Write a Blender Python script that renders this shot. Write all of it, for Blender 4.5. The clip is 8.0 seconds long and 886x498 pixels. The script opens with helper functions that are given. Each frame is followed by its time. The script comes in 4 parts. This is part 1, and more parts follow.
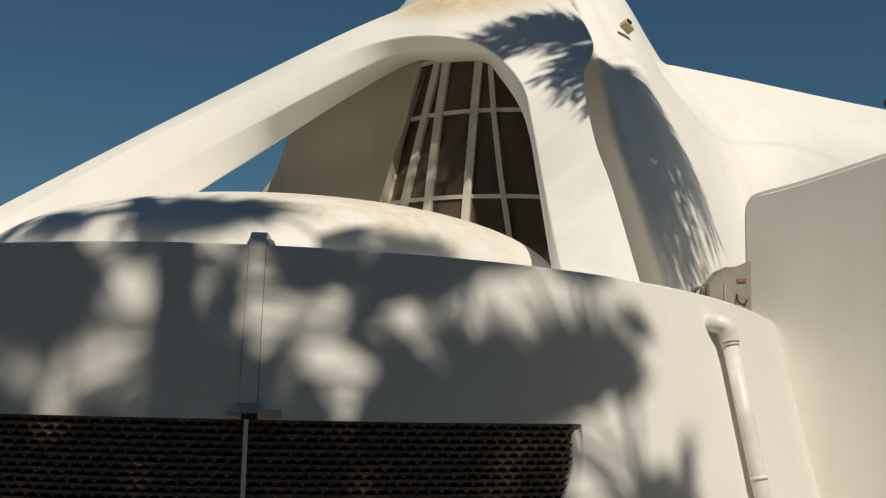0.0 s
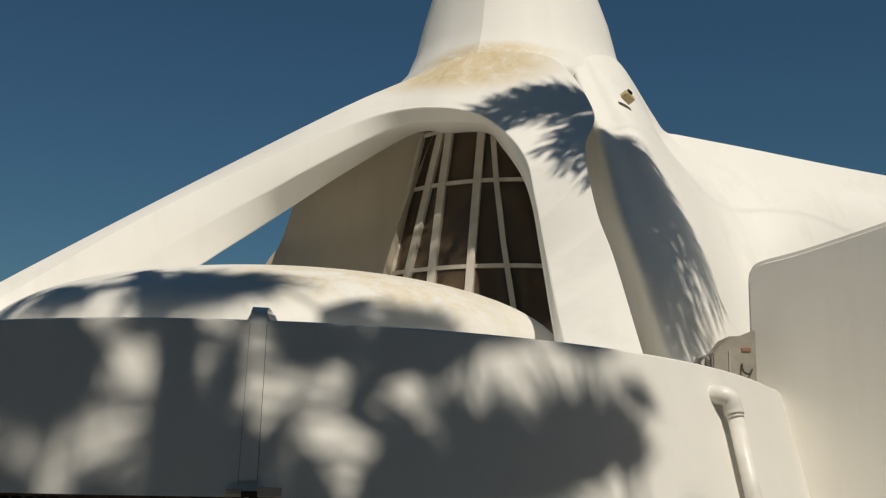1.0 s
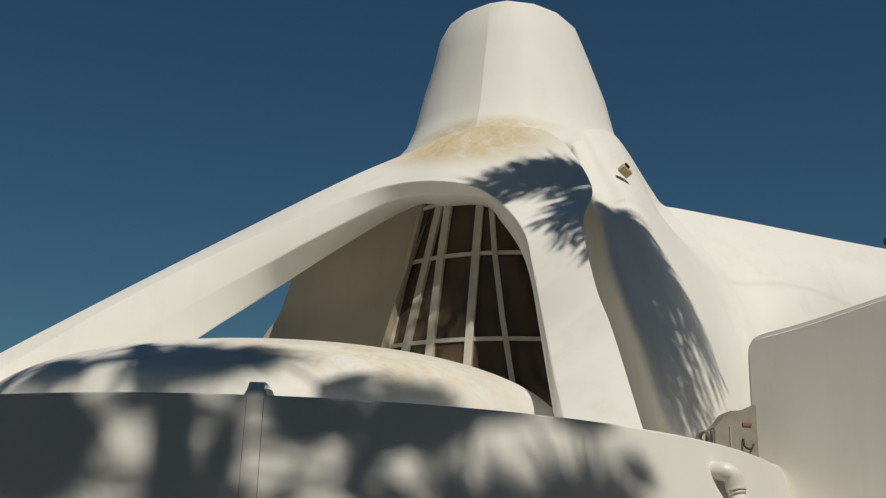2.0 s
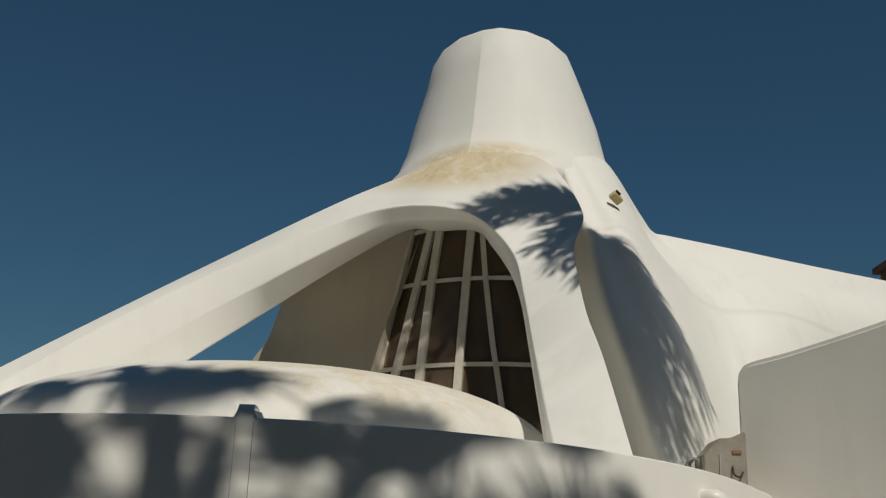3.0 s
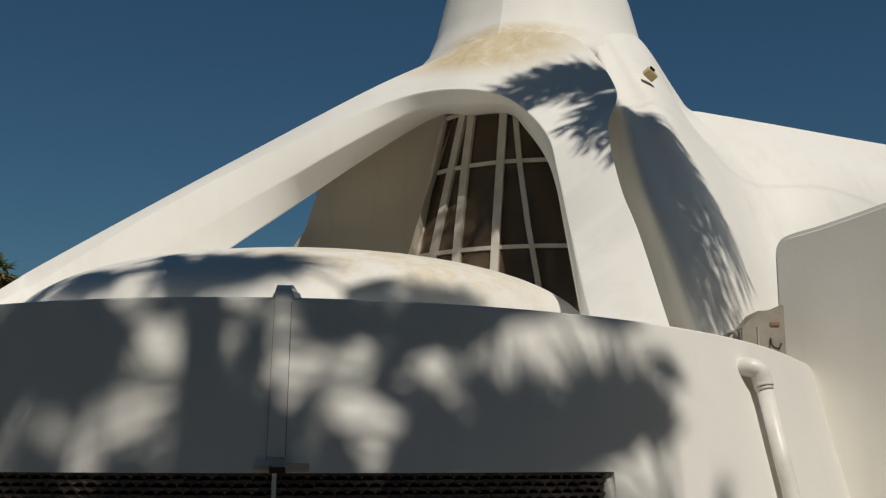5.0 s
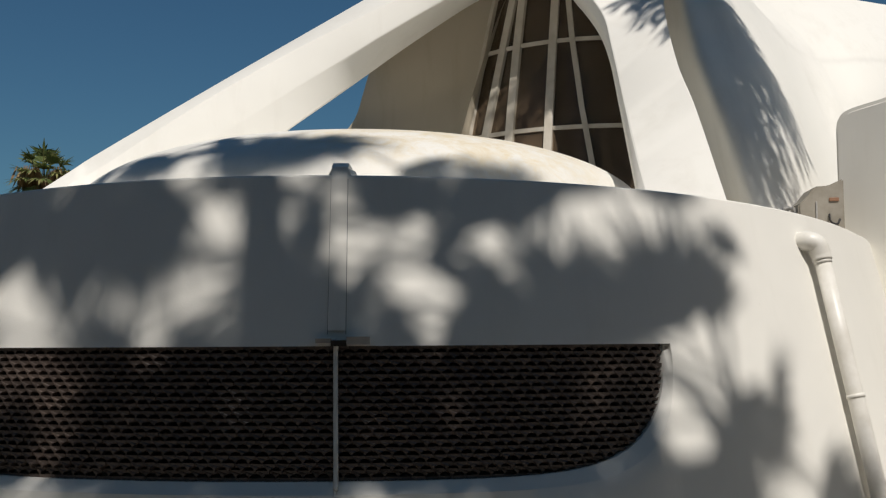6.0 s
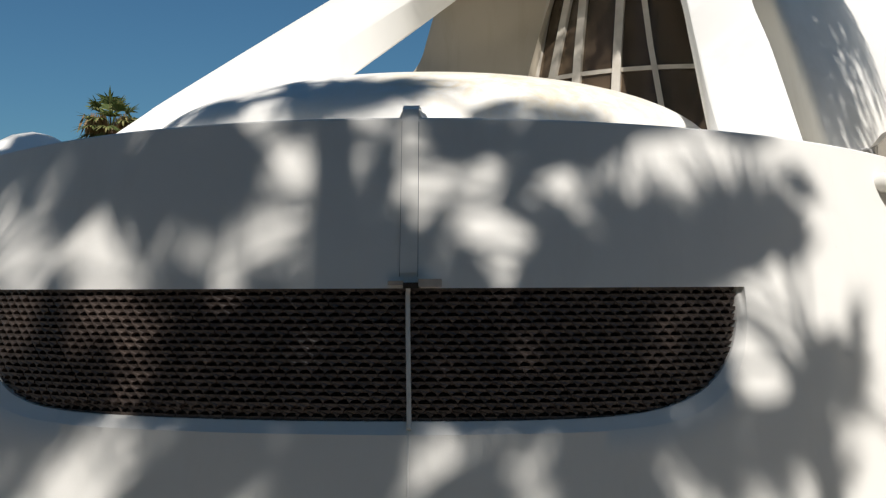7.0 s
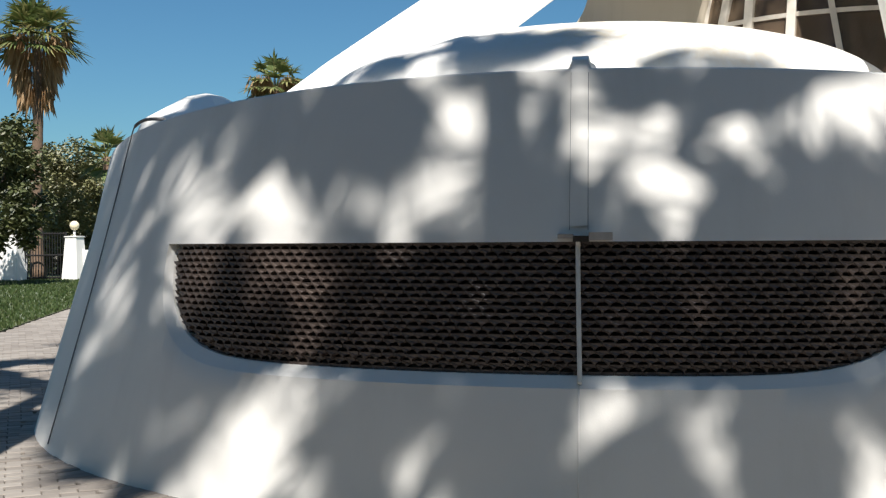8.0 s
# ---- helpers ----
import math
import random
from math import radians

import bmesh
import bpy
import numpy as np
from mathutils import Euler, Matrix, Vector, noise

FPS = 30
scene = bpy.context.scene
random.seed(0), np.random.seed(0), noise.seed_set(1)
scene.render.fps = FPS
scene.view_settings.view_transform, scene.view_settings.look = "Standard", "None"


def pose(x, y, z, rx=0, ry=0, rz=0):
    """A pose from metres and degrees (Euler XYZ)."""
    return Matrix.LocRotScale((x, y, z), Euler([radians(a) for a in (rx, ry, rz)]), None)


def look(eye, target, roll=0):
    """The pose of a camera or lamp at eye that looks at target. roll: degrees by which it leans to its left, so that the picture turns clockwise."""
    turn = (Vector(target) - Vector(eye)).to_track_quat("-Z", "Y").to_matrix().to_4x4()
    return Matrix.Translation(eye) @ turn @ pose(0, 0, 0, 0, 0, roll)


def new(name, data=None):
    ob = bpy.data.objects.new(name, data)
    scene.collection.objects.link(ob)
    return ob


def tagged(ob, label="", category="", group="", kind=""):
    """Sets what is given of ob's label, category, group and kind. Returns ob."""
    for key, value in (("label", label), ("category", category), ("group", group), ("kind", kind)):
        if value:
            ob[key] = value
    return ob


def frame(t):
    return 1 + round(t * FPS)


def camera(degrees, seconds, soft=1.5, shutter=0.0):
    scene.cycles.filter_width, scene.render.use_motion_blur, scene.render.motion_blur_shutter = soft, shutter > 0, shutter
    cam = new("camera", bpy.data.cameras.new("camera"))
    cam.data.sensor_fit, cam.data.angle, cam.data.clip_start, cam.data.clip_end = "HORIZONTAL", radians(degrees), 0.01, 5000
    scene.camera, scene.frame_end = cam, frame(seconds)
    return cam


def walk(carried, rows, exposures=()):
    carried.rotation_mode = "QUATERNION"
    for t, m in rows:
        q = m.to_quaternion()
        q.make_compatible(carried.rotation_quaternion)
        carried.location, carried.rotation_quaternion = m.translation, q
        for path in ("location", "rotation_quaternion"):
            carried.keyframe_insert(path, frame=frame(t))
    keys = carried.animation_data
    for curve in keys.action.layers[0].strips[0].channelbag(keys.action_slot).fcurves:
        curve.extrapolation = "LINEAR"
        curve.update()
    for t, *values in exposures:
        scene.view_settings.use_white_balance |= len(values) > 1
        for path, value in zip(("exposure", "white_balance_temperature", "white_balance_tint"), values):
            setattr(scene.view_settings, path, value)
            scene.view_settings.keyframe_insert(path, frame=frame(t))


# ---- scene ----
cam = camera(45.0, 8.0, 1.25)
PATH = [
    (0.0, 0.000, 0.000, 1.600, 97.60, -1.29, -0.17),
    (0.5, 0.016, -0.002, 1.617, 99.35, -1.43, -0.20),
    (1.0, 0.036, -0.019, 1.650, 101.04, -0.99, 0.29),
    (1.5, 0.045, -0.019, 1.669, 103.14, -0.84, 0.47),
    (3.0, 0.027, -0.023, 1.653, 106.26, -1.46, -0.47),
    (3.5, 0.049, -0.028, 1.639, 105.54, -1.14, -0.13),
    (4.0, 0.045, -0.013, 1.612, 103.66, -0.61, 0.82),
    (5.5, 0.052, 0.020, 1.519, 98.15, 0.07, 2.92),
    (6.0, 0.023, 0.017, 1.476, 94.78, 0.36, 4.66),
    (6.5, 0.006, 0.015, 1.472, 92.96, 0.41, 5.64),
    (7.0, -0.036, 0.017, 1.459, 91.90, 0.25, 7.88),
    (7.5, -0.078, -0.004, 1.453, 90.39, 0.11, 13.00),
    (8.0, -0.105, 0.023, 1.444, 89.61, 0.34, 16.25),
]
EXPOSURES = [(0.0, -0.11, 6550, 12), (1.5, -0.28, 6380, 11), (3.0, -0.47, 6270, 10), (3.5, -0.47, 6270, 10), (4.0, -0.42, 6280, 11), (5.5, -0.24, 6200, 13), (6.5, 0.18, 6050, 14), (7.0, 0.43, 5980, 14), (8.0, 1.04, 5930, 14)]
walk(cam, [(t, pose(*row)) for t, *row in PATH], EXPOSURES)

# ---- light ----
SUN_AZ, SUN_EL = 22.0, 54.0          # degrees from straight behind the camera towards its right, and above the horizon
SUN_DIR = Vector((math.cos(radians(SUN_EL)) * math.sin(radians(SUN_AZ)), -math.cos(radians(SUN_EL)) * math.cos(radians(SUN_AZ)), math.sin(radians(SUN_EL))))
world = bpy.data.worlds.new("sky")
scene.world = world
world.use_nodes = True
wn = world.node_tree.nodes
sky = wn.new("ShaderNodeTexSky")
sky.sky_type, sky.sun_disc = "NISHITA", False
sky.sun_elevation = radians(SUN_EL)
sky.sun_rotation = math.atan2(SUN_DIR.x, SUN_DIR.y)
sky.air_density, sky.dust_density, sky.ozone_density = 1.2, 0.3, 2.5
sky.altitude = 300
tint = wn.new("ShaderNodeMix")
tint.data_type, tint.blend_type = "RGBA", "MULTIPLY"
tint.inputs[0].default_value = 1.0
tint.inputs[7].default_value = (0.62, 0.98, 1.07, 1)
world.node_tree.links.new(sky.outputs[0], tint.inputs[6])
world.node_tree.links.new(tint.outputs[2], wn["Background"].inputs[0])
wn["Background"].inputs[1].default_value = 0.034
sun_data = bpy.data.lights.new("sun", "SUN")
sun_data.energy, sun_data.angle, sun_data.color = 4.1, radians(0.55), (1.0, 0.93, 0.80)
sun = new("sun", sun_data)
sun.matrix_world = look(SUN_DIR * 50, (0, 0, 0))


# ---- materials ----
def ramp(tree, fac, stops):
    node = tree.nodes.new("ShaderNodeValToRGB")
    el = node.color_ramp.elements
    while len(el) < len(stops):
        el.new(0.5)
    for e, (p, c) in zip(el, stops):
        e.position, e.color = p, (*c, 1)
    tree.links.new(fac, node.inputs[0])
    return node.outputs[0]


def noise_tex(tree, scale, detail=5, rough=0.55, stretch=None, distort=0.0, space="Object"):
    tc = tree.nodes.new("ShaderNodeTexCoord")
    tex = tree.nodes.new("ShaderNodeTexNoise")
    tex.inputs["Scale"].default_value, tex.inputs["Detail"].default_value = scale, detail
    tex.inputs["Roughness"].default_value, tex.inputs["Distortion"].default_value = rough, distort
    out = tc.outputs[space]
    if stretch:
        mp = tree.nodes.new("ShaderNodeMapping")
        mp.inputs["Scale"].default_value = stretch
        tree.links.new(out, mp.inputs[0])
        out = mp.outputs[0]
    tree.links.new(out, tex.inputs["Vector"])
    return tex.outputs[0]


def mix(tree, fac, a, b, blend="MIX"):
    node = tree.nodes.new("ShaderNodeMix")
    node.data_type, node.blend_type = "RGBA", blend
    for sock, v in ((node.inputs[0], fac), (node.inputs[6], a), (node.inputs[7], b)):
        if isinstance(v, (int, float)):
            sock.default_value = v
        elif isinstance(v, tuple):
            sock.default_value = (*v, 1)
        else:
            tree.links.new(v, sock)
    return node.outputs[2]


def bump(tree, height, strength, distance, bsdf, normal=None):
    node = tree.nodes.new("ShaderNodeBump")
    node.inputs["Strength"].default_value, node.inputs["Distance"].default_value = strength, distance
    tree.links.new(height, node.inputs["Height"])
    if normal:
        tree.links.new(normal, node.inputs["Normal"])
    tree.links.new(node.outputs[0], bsdf.inputs["Normal"])
    return node.outputs[0]


def material(name, rough=0.6, metal=0.0):
    m = bpy.data.materials.new(name)
    m.use_nodes = True
    bsdf = m.node_tree.nodes["Principled BSDF"]
    bsdf.inputs["Roughness"].default_value, bsdf.inputs["Metallic"].default_value = rough, metal
    return m, m.node_tree, bsdf


def plaster(name, base, dirt, amount=0.35, stain=None):
    """Painted plaster: faint trowel waves, fine grain, soft dirt streaks; stain: (centre, radius, tint, how patchy) of an ochre lichen patch."""
    m, t, b = material(name, 0.62)
    big = ramp(t, noise_tex(t, 0.55, 5, 0.6), [(0.42, (0, 0, 0)), (0.75, (1, 1, 1))])
    streak = ramp(t, noise_tex(t, 2.0, 6, 0.65, (1.6, 1.6, 0.22)), [(0.52, (0, 0, 0)), (0.8, (1, 1, 1))])
    col = mix(t, big, base, tuple(0.93 * c for c in base))
    half = t.nodes.new("ShaderNodeMath")
    half.operation, half.inputs[1].default_value = "MULTIPLY", amount
    t.links.new(streak, half.inputs[0])
    col = mix(t, half.outputs[0], col, dirt)
    speck = ramp(t, noise_tex(t, 28, 4, 0.7), [(0.66, (0, 0, 0)), (0.76, (1, 1, 1))])
    fleck = t.nodes.new("ShaderNodeMath")
    fleck.operation, fleck.inputs[1].default_value = "MULTIPLY", 0.10
    t.links.new(speck, fleck.inputs[0])
    col = mix(t, fleck.outputs[0], col, dirt)
    for centre, size, tint, low in stain or ():
        tc = t.nodes.new("ShaderNodeTexCoord")
        mp = t.nodes.new("ShaderNodeMapping")
        mp.vector_type = "TEXTURE"
        mp.inputs["Location"].default_value, mp.inputs["Scale"].default_value = centre, size
        t.links.new(tc.outputs["Object"], mp.inputs[0])
        ln = t.nodes.new("ShaderNodeVectorMath")
        ln.operation = "LENGTH"
        t.links.new(mp.outputs[0], ln.inputs[0])
        blob = ramp(t, ln.outputs["Value"], [(0.5, (1, 1, 1)), (1.0, (0, 0, 0))])
        patch = ramp(t, noise_tex(t, 5.0, 8, 0.72, None, 0.6), [(low, (0, 0, 0)), (low + 0.22, (1, 1, 1))])
        col = mix(t, mix(t, 1.0, blob, patch, "MULTIPLY"), col, tint)
    t.links.new(col, b.inputs["Base Color"])
    n1 = bump(t, noise_tex(t, 1.4, 3, 0.5), 0.35, 0.02, b)
    bump(t, noise_tex(t, 90, 4, 0.6), 0.18, 0.004, b, n1)
    return m


WHITE = (0.80, 0.78, 0.72)
GRIME = (0.46, 0.42, 0.34)
OCHRE = (0.50, 0.36, 0.16)
M_WALL = plaster("white_wall_paint", WHITE, GRIME, 0.16)
M_DOME = plaster("weathered_white_paint", WHITE, GRIME, 0.30, [((-0.3, 7.4, 2.9), (1.7, 1.2, 0.5), (0.70, 0.61, 0.44), 0.40)])
M_ARCH = plaster("white_paint_with_lichen", WHITE, GRIME, 0.22, [((0.20, 10.45, 5.55), (1.15, 0.9, 0.45), (0.66, 0.56, 0.38), 0.24), ((0.25, 10.45, 5.55), (0.8, 0.7, 0.36), (0.55, 0.41, 0.20), 0.47)])
# cream plaster; the nook's deep shade is put into its darker base colour
M_NOOK = plaster("shade_darkened_cream_plaster", (0.46, 0.41, 0.32), (0.32, 0.26, 0.17), 0.45)
M_TOWER = plaster("tower_white_paint", WHITE, GRIME, 0.12, [((0.30, 10.6, 5.85), (0.95, 0.8, 0.17), (0.66, 0.56, 0.38), 0.30)])


def simple(name, a, b_col, scale=8.0, rough=0.6, metal=0.0, bump_s=0.15, detail=5):
    m, t, b = material(name, rough, metal)
    col = mix(t, ramp(t, noise_tex(t, scale, detail, 0.65), [(0.35, (0, 0, 0)), (0.7, (1, 1, 1))]), a, b_col)
    t.links.new(col, b.inputs["Base Color"])
    bump(t, noise_tex(t, scale * 6, 4), bump_s, 0.004, b)
    return m


M_PIPE = simple("painted_pipe", (0.80, 0.78, 0.72), (0.66, 0.63, 0.56), 5, 0.42, 0, 0.05)
M_GREYBOX = simple("grey_conduit", (0.45, 0.44, 0.42), (0.30, 0.29, 0.28), 9, 0.5)
M_CABLE = simple("dark_grey_cable", (0.16, 0.16, 0.16), (0.10, 0.10, 0.10), 9, 0.5)
# dark colour stands for the shade inside the lattice hollows
M_HOLLOW = simple("hollow_shade_backing", (0.05, 0.046, 0.042), (0.09, 0.08, 0.07), 12, 0.9)
M_DARK = simple("dark_gap", (0.02, 0.018, 0.016), (0.035, 0.03, 0.026), 12, 0.9)
M_BLACKIRON = simple("black_iron", (0.025, 0.025, 0.027), (0.05, 0.045, 0.04), 20, 0.45, 0.6)
M_BEIGE = simple("yellowed_plastic", (0.62, 0.50, 0.26), (0.50, 0.38, 0.18), 9, 0.45)
# off-white casing; the shade it stands in is put into this colour
M_ACUNIT = simple("shade_darkened_sheet_metal", (0.34, 0.31, 0.26), (0.25, 0.225, 0.18), 6, 0.45)
M_GLOBE = simple("opal_globe", (0.85, 0.74, 0.50), (0.80, 0.68, 0.45), 5, 0.3)
# white bars; the shade under the arch is put into this darker colour
M_FRAME = simple("white_window_paint_shaded", (0.54, 0.50, 0.43), (0.42, 0.38, 0.31), 7, 0.5)
M_TRUNK = simple("palm_bark", (0.20, 0.13, 0.08), (0.11, 0.075, 0.05), 6, 0.9, 0, 0.6)
M_BARK = simple("tree_bark", (0.13, 0.10, 0.075), (0.07, 0.055, 0.04), 6, 0.9, 0, 0.6)
M_TERRA = simple("terracotta", (0.30, 0.16, 0.09), (0.2, 0.1, 0.06), 8, 0.8)


def clay():
    m, t, b = material("dark_fired_clay", 0.36)
    info = t.nodes.new("ShaderNodeObjectInfo")
    geo = t.nodes.new("ShaderNodeNewGeometry")
    add = t.nodes.new("ShaderNodeMath")
    add.operation = "FRACT"
    s2 = t.nodes.new("ShaderNodeMath")
    s2.operation = "ADD"
    t.links.new(info.outputs["Random"], s2.inputs[0])
    t.links.new(geo.outputs["Random Per Island"], s2.inputs[1])
    t.links.new(s2.outputs[0], add.inputs[0])
    col = ramp(t, add.outputs[0], [(0.0, (0.05, 0.037, 0.031)), (0.5, (0.073, 0.054, 0.045)), (1.0, (0.104, 0.077, 0.062))])
    dust = ramp(t, noise_tex(t, 30, 5, 0.7), [(0.4, (0, 0, 0)), (0.75, (1, 1, 1))])
    col = mix(t, mix(t, 1.0, dust, (0.45, 0.45, 0.45), "MULTIPLY"), col, (0.125, 0.098, 0.08))
    t.links.new(col, b.inputs["Base Color"])
    bump(t, noise_tex(t, 60, 5), 0.3, 0.003, b)
    return m


def paver_mat():
    m, t, b = material("paving_brick", 0.85)
    info = t.nodes.new("ShaderNodeObjectInfo")
    geo = t.nodes.new("ShaderNodeNewGeometry")
    s2 = t.nodes.new("ShaderNodeMath")
    s2.operation = "ADD"
    fr = t.nodes.new("ShaderNodeMath")
    fr.operation = "FRACT"
    t.links.new(info.outputs["Random"], s2.inputs[0])
    t.links.new(geo.outputs["Random Per Island"], s2.inputs[1])
    t.links.new(s2.outputs[0], fr.inputs[0])
    col = ramp(t, fr.outputs[0], [(0.0, (0.19, 0.165, 0.137)), (0.5, (0.245, 0.217, 0.182)), (1.0, (0.30, 0.27, 0.23))])
    dust = ramp(t, noise_tex(t, 3, 6, 0.65, None, 0, "Generated"), [(0.4, (0, 0, 0)), (0.8, (1, 1, 1))])
    col = mix(t, mix(t, 1.0, dust, (0.5, 0.5, 0.5), "MULTIPLY"), col, (0.15, 0.13, 0.11))
    t.links.new(col, b.inputs["Base Color"])
    bump(t, noise_tex(t, 50, 5), 0.4, 0.004, b)
    return m


def leafy(name, a, b_col, c, trans=0.25):
    m, t, b = material(name, 0.5)
    geo = t.nodes.new("ShaderNodeNewGeometry")
    col = ramp(t, geo.outputs["Random Per Island"], [(0.0, a), (0.55, b_col), (1.0, c)])
    t.links.new(col, b.inputs["Base Color"])
    tr = t.nodes.new("ShaderNodeBsdfTranslucent")
    t.links.new(col, tr.inputs[0])
    mx = t.nodes.new("ShaderNodeMixShader")
    mx.inputs[0].default_value = trans
    t.links.new(b.outputs[0], mx.inputs[1])
    t.links.new(tr.outputs[0], mx.inputs[2])
    t.links.new(mx.outputs[0], t.nodes["Material Output"].inputs[0])
    return m


M_CLAY, M_PAVER = clay(), paver_mat()
M_FROND = leafy("palm_frond", (0.0945, 0.135, 0.0378), (0.162, 0.196, 0.0607), (0.297, 0.27, 0.108))
M_DRY = leafy("dry_palm_frond", (0.297, 0.176, 0.081), (0.459, 0.297, 0.149), (0.567, 0.405, 0.23))
M_LEAF = leafy("dark_leaf", (0.055, 0.07, 0.024), (0.09, 0.105, 0.036), (0.15, 0.15, 0.06))
M_LEAF2 = leafy("olive_leaf", (0.12, 0.13, 0.05), (0.18, 0.18, 0.075), (0.26, 0.235, 0.11))
M_GRASS = leafy("lawn_grass", (0.04, 0.065, 0.015), (0.06, 0.095, 0.022), (0.10, 0.12, 0.04))
M_SOIL = simple("lawn_soil", (0.05, 0.07, 0.02), (0.085, 0.085, 0.035), 1.2, 0.95, 0, 0.5, 8)
M_EARTH = simple("dry_ground", (0.15, 0.125, 0.09), (0.09, 0.085, 0.055), 0.4, 0.95, 0, 0.5, 8)
M_BEDDING = simple("sand_bed", (0.13, 0.11, 0.09), (0.19, 0.16, 0.13), 8, 0.95)


def glass_mat():
    """Old tinted glass under a film of dust, washed into streaks."""
    m, t, b = material("dusty_tinted_pane", 0.12)
    b.inputs["Base Color"].default_value = (0.42, 0.33, 0.22, 1)
    b.inputs["Transmission Weight"].default_value = 1.0
    b.inputs["IOR"].default_value = 1.4
    film = t.nodes.new("ShaderNodeBsdfDiffuse")
    streak = noise_tex(t, 7.0, 6, 0.7, (2.2, 2.2, 0.25))
    t.links.new(ramp(t, streak, [(0.3, (0.06, 0.043, 0.03)), (0.75, (0.24, 0.18, 0.12))]), film.inputs[0])
    mx = t.nodes.new("ShaderNodeMixShader")
    mx.inputs[0].default_value = 0.45
    t.links.new(b.outputs[0], mx.inputs[1])
    t.links.new(film.outputs[0], mx.inputs[2])
    t.links.new(mx.outputs[0], t.nodes["Material Output"].inputs[0])
    return m


M_GLASS = glass_mat()
M_INTERIOR = simple("dark_interior_backing", (0.06, 0.042, 0.026), (0.025, 0.018, 0.012), 3, 0.9)


# ---- mesh helpers ----
def mesh_of(bm, name, mat, smooth=False):
    me = bpy.data.meshes.new(name)
    bm.to_mesh(me)
    bm.free()
    if mat:
        me.materials.append(mat)
    if smooth:
        for p in me.polygons:
            p.use_smooth = True
    return me


def part(name, bm, mat, parent, label="", smooth=False):
    ob = new(name, mesh_of(bm, name, mat, smooth))
    ob.parent = parent
    if label:
        tagged(ob, label)
    return ob


def thing(name, bm, mat, label, category, group="", kind="", smooth=False):
    return tagged(new(name, mesh_of(bm, name, mat, smooth)), label, category, group, kind)


def anchor(name, at, label, category, group="", kind=""):
    ob = new(name)
    ob.matrix_basis = pose(*at)
    return tagged(ob, label, category, group, kind)


def sharpen(ob, degrees=35):
    """Smooth shading with hard edges kept where faces meet at more than that angle."""
    bm = bmesh.new()
    bm.from_mesh(ob.data)
    for e in bm.edges:
        e.smooth = len(e.link_faces) == 2 and e.calc_face_angle(0) < radians(degrees)
    for f in bm.faces:
        f.smooth = True
    bm.to_mesh(ob.data)
    bm.free()
    return ob


def box(bm, size, m=None, bevel=0.0):
    made = bmesh.ops.create_cube(bm, size=1.0, matrix=(m or Matrix()) @ Matrix.Diagonal((*size, 1)))
    if bevel:
        edges = list({e for v in made["verts"] for e in v.link_edges})
        bmesh.ops.bevel(bm, geom=edges, offset=bevel, segments=2, affect="EDGES", profile=0.5)
    return bm


def tube(bm, pts, radius, sides=10, ends=True):
    """A round bar along pts; radius is a number or one for each point."""
    pts = [Vector(p) for p in pts]
    rings, up = [], None
    for i, p in enumerate(pts):
        d = (pts[min(i + 1, len(pts) - 1)] - pts[max(i - 1, 0)]).normalized()
        if up is None:
            up = d.orthogonal().normalized()
        up = (up - d * up.dot(d)).normalized()
        side = d.cross(up)
        r = radius[i] if isinstance(radius, (list, tuple)) else radius
        rings.append([bm.verts.new(p + r * (math.cos(a) * up + math.sin(a) * side)) for a in (2 * math.pi * k / sides for k in range(sides))])
    for a, b in zip(rings, rings[1:]):
        for k in range(sides):
            bm.faces.new((a[k], a[(k + 1) % sides], b[(k + 1) % sides], b[k]))
    if ends:
        bm.faces.new(rings[0][::-1])
        bm.faces.new(rings[-1])
    return bm


def lathe(bm, profile, centre=(0, 0), start=0.0, end=360.0, steps=96):
    """Turns (radius, z) pairs about a vertical axis. Angle 0 faces -y, positive towards +x."""
    full = abs(end - start - 360) < 1e-6
    cols = []
    for k in range(steps if full else steps + 1):
        a = radians(start + (end - start) * k / steps)
        cols.append([bm.verts.new((centre[0] + r * math.sin(a), centre[1] - r * math.cos(a), z)) for r, z in profile])
    n = len(cols)
    for k in range(n if full else n - 1):
        a, b = cols[k], cols[(k + 1) % n]
        for i in range(len(profile) - 1):
            if profile[i][0] < 1e-6:
                bm.faces.new((a[i], b[i + 1], a[i + 1]))
            elif profile[i + 1][0] < 1e-6:
                bm.faces.new((a[i], b[i], a[i + 1]))
            else:
                bm.faces.new((a[i], b[i], b[i + 1], a[i + 1]))
    return bm


def spline(points, n):
    """n places along a smooth curve through the points, evenly by index."""
    P = [Vector(p) for p in points]
    P = [2 * P[0] - P[1]] + P + [2 * P[-1] - P[-2]]
    out = []
    for k in range(n):
        s = k / (n - 1) * (len(points) - 1)
        i = min(int(s), len(points) - 2)
        u = s - i
        a, b, c, d = P[i:i + 4]
        out.append(0.5 * (2 * b + (c - a) * u + (2 * a - 5 * b + 4 * c - d) * u * u + (3 * b - a - 3 * c + d) * u ** 3))
    return out


def grid_faces(bm, rows, closed=False):
    vs = [[bm.verts.new(p) for p in row] for row in rows]
    m = len(rows[0])
    for a, b in zip(vs, vs[1:]):
        for k in range(m if closed else m - 1):
            bm.faces.new((a[k], a[(k + 1) % m], b[(k + 1) % m], b[k]))
    return vs


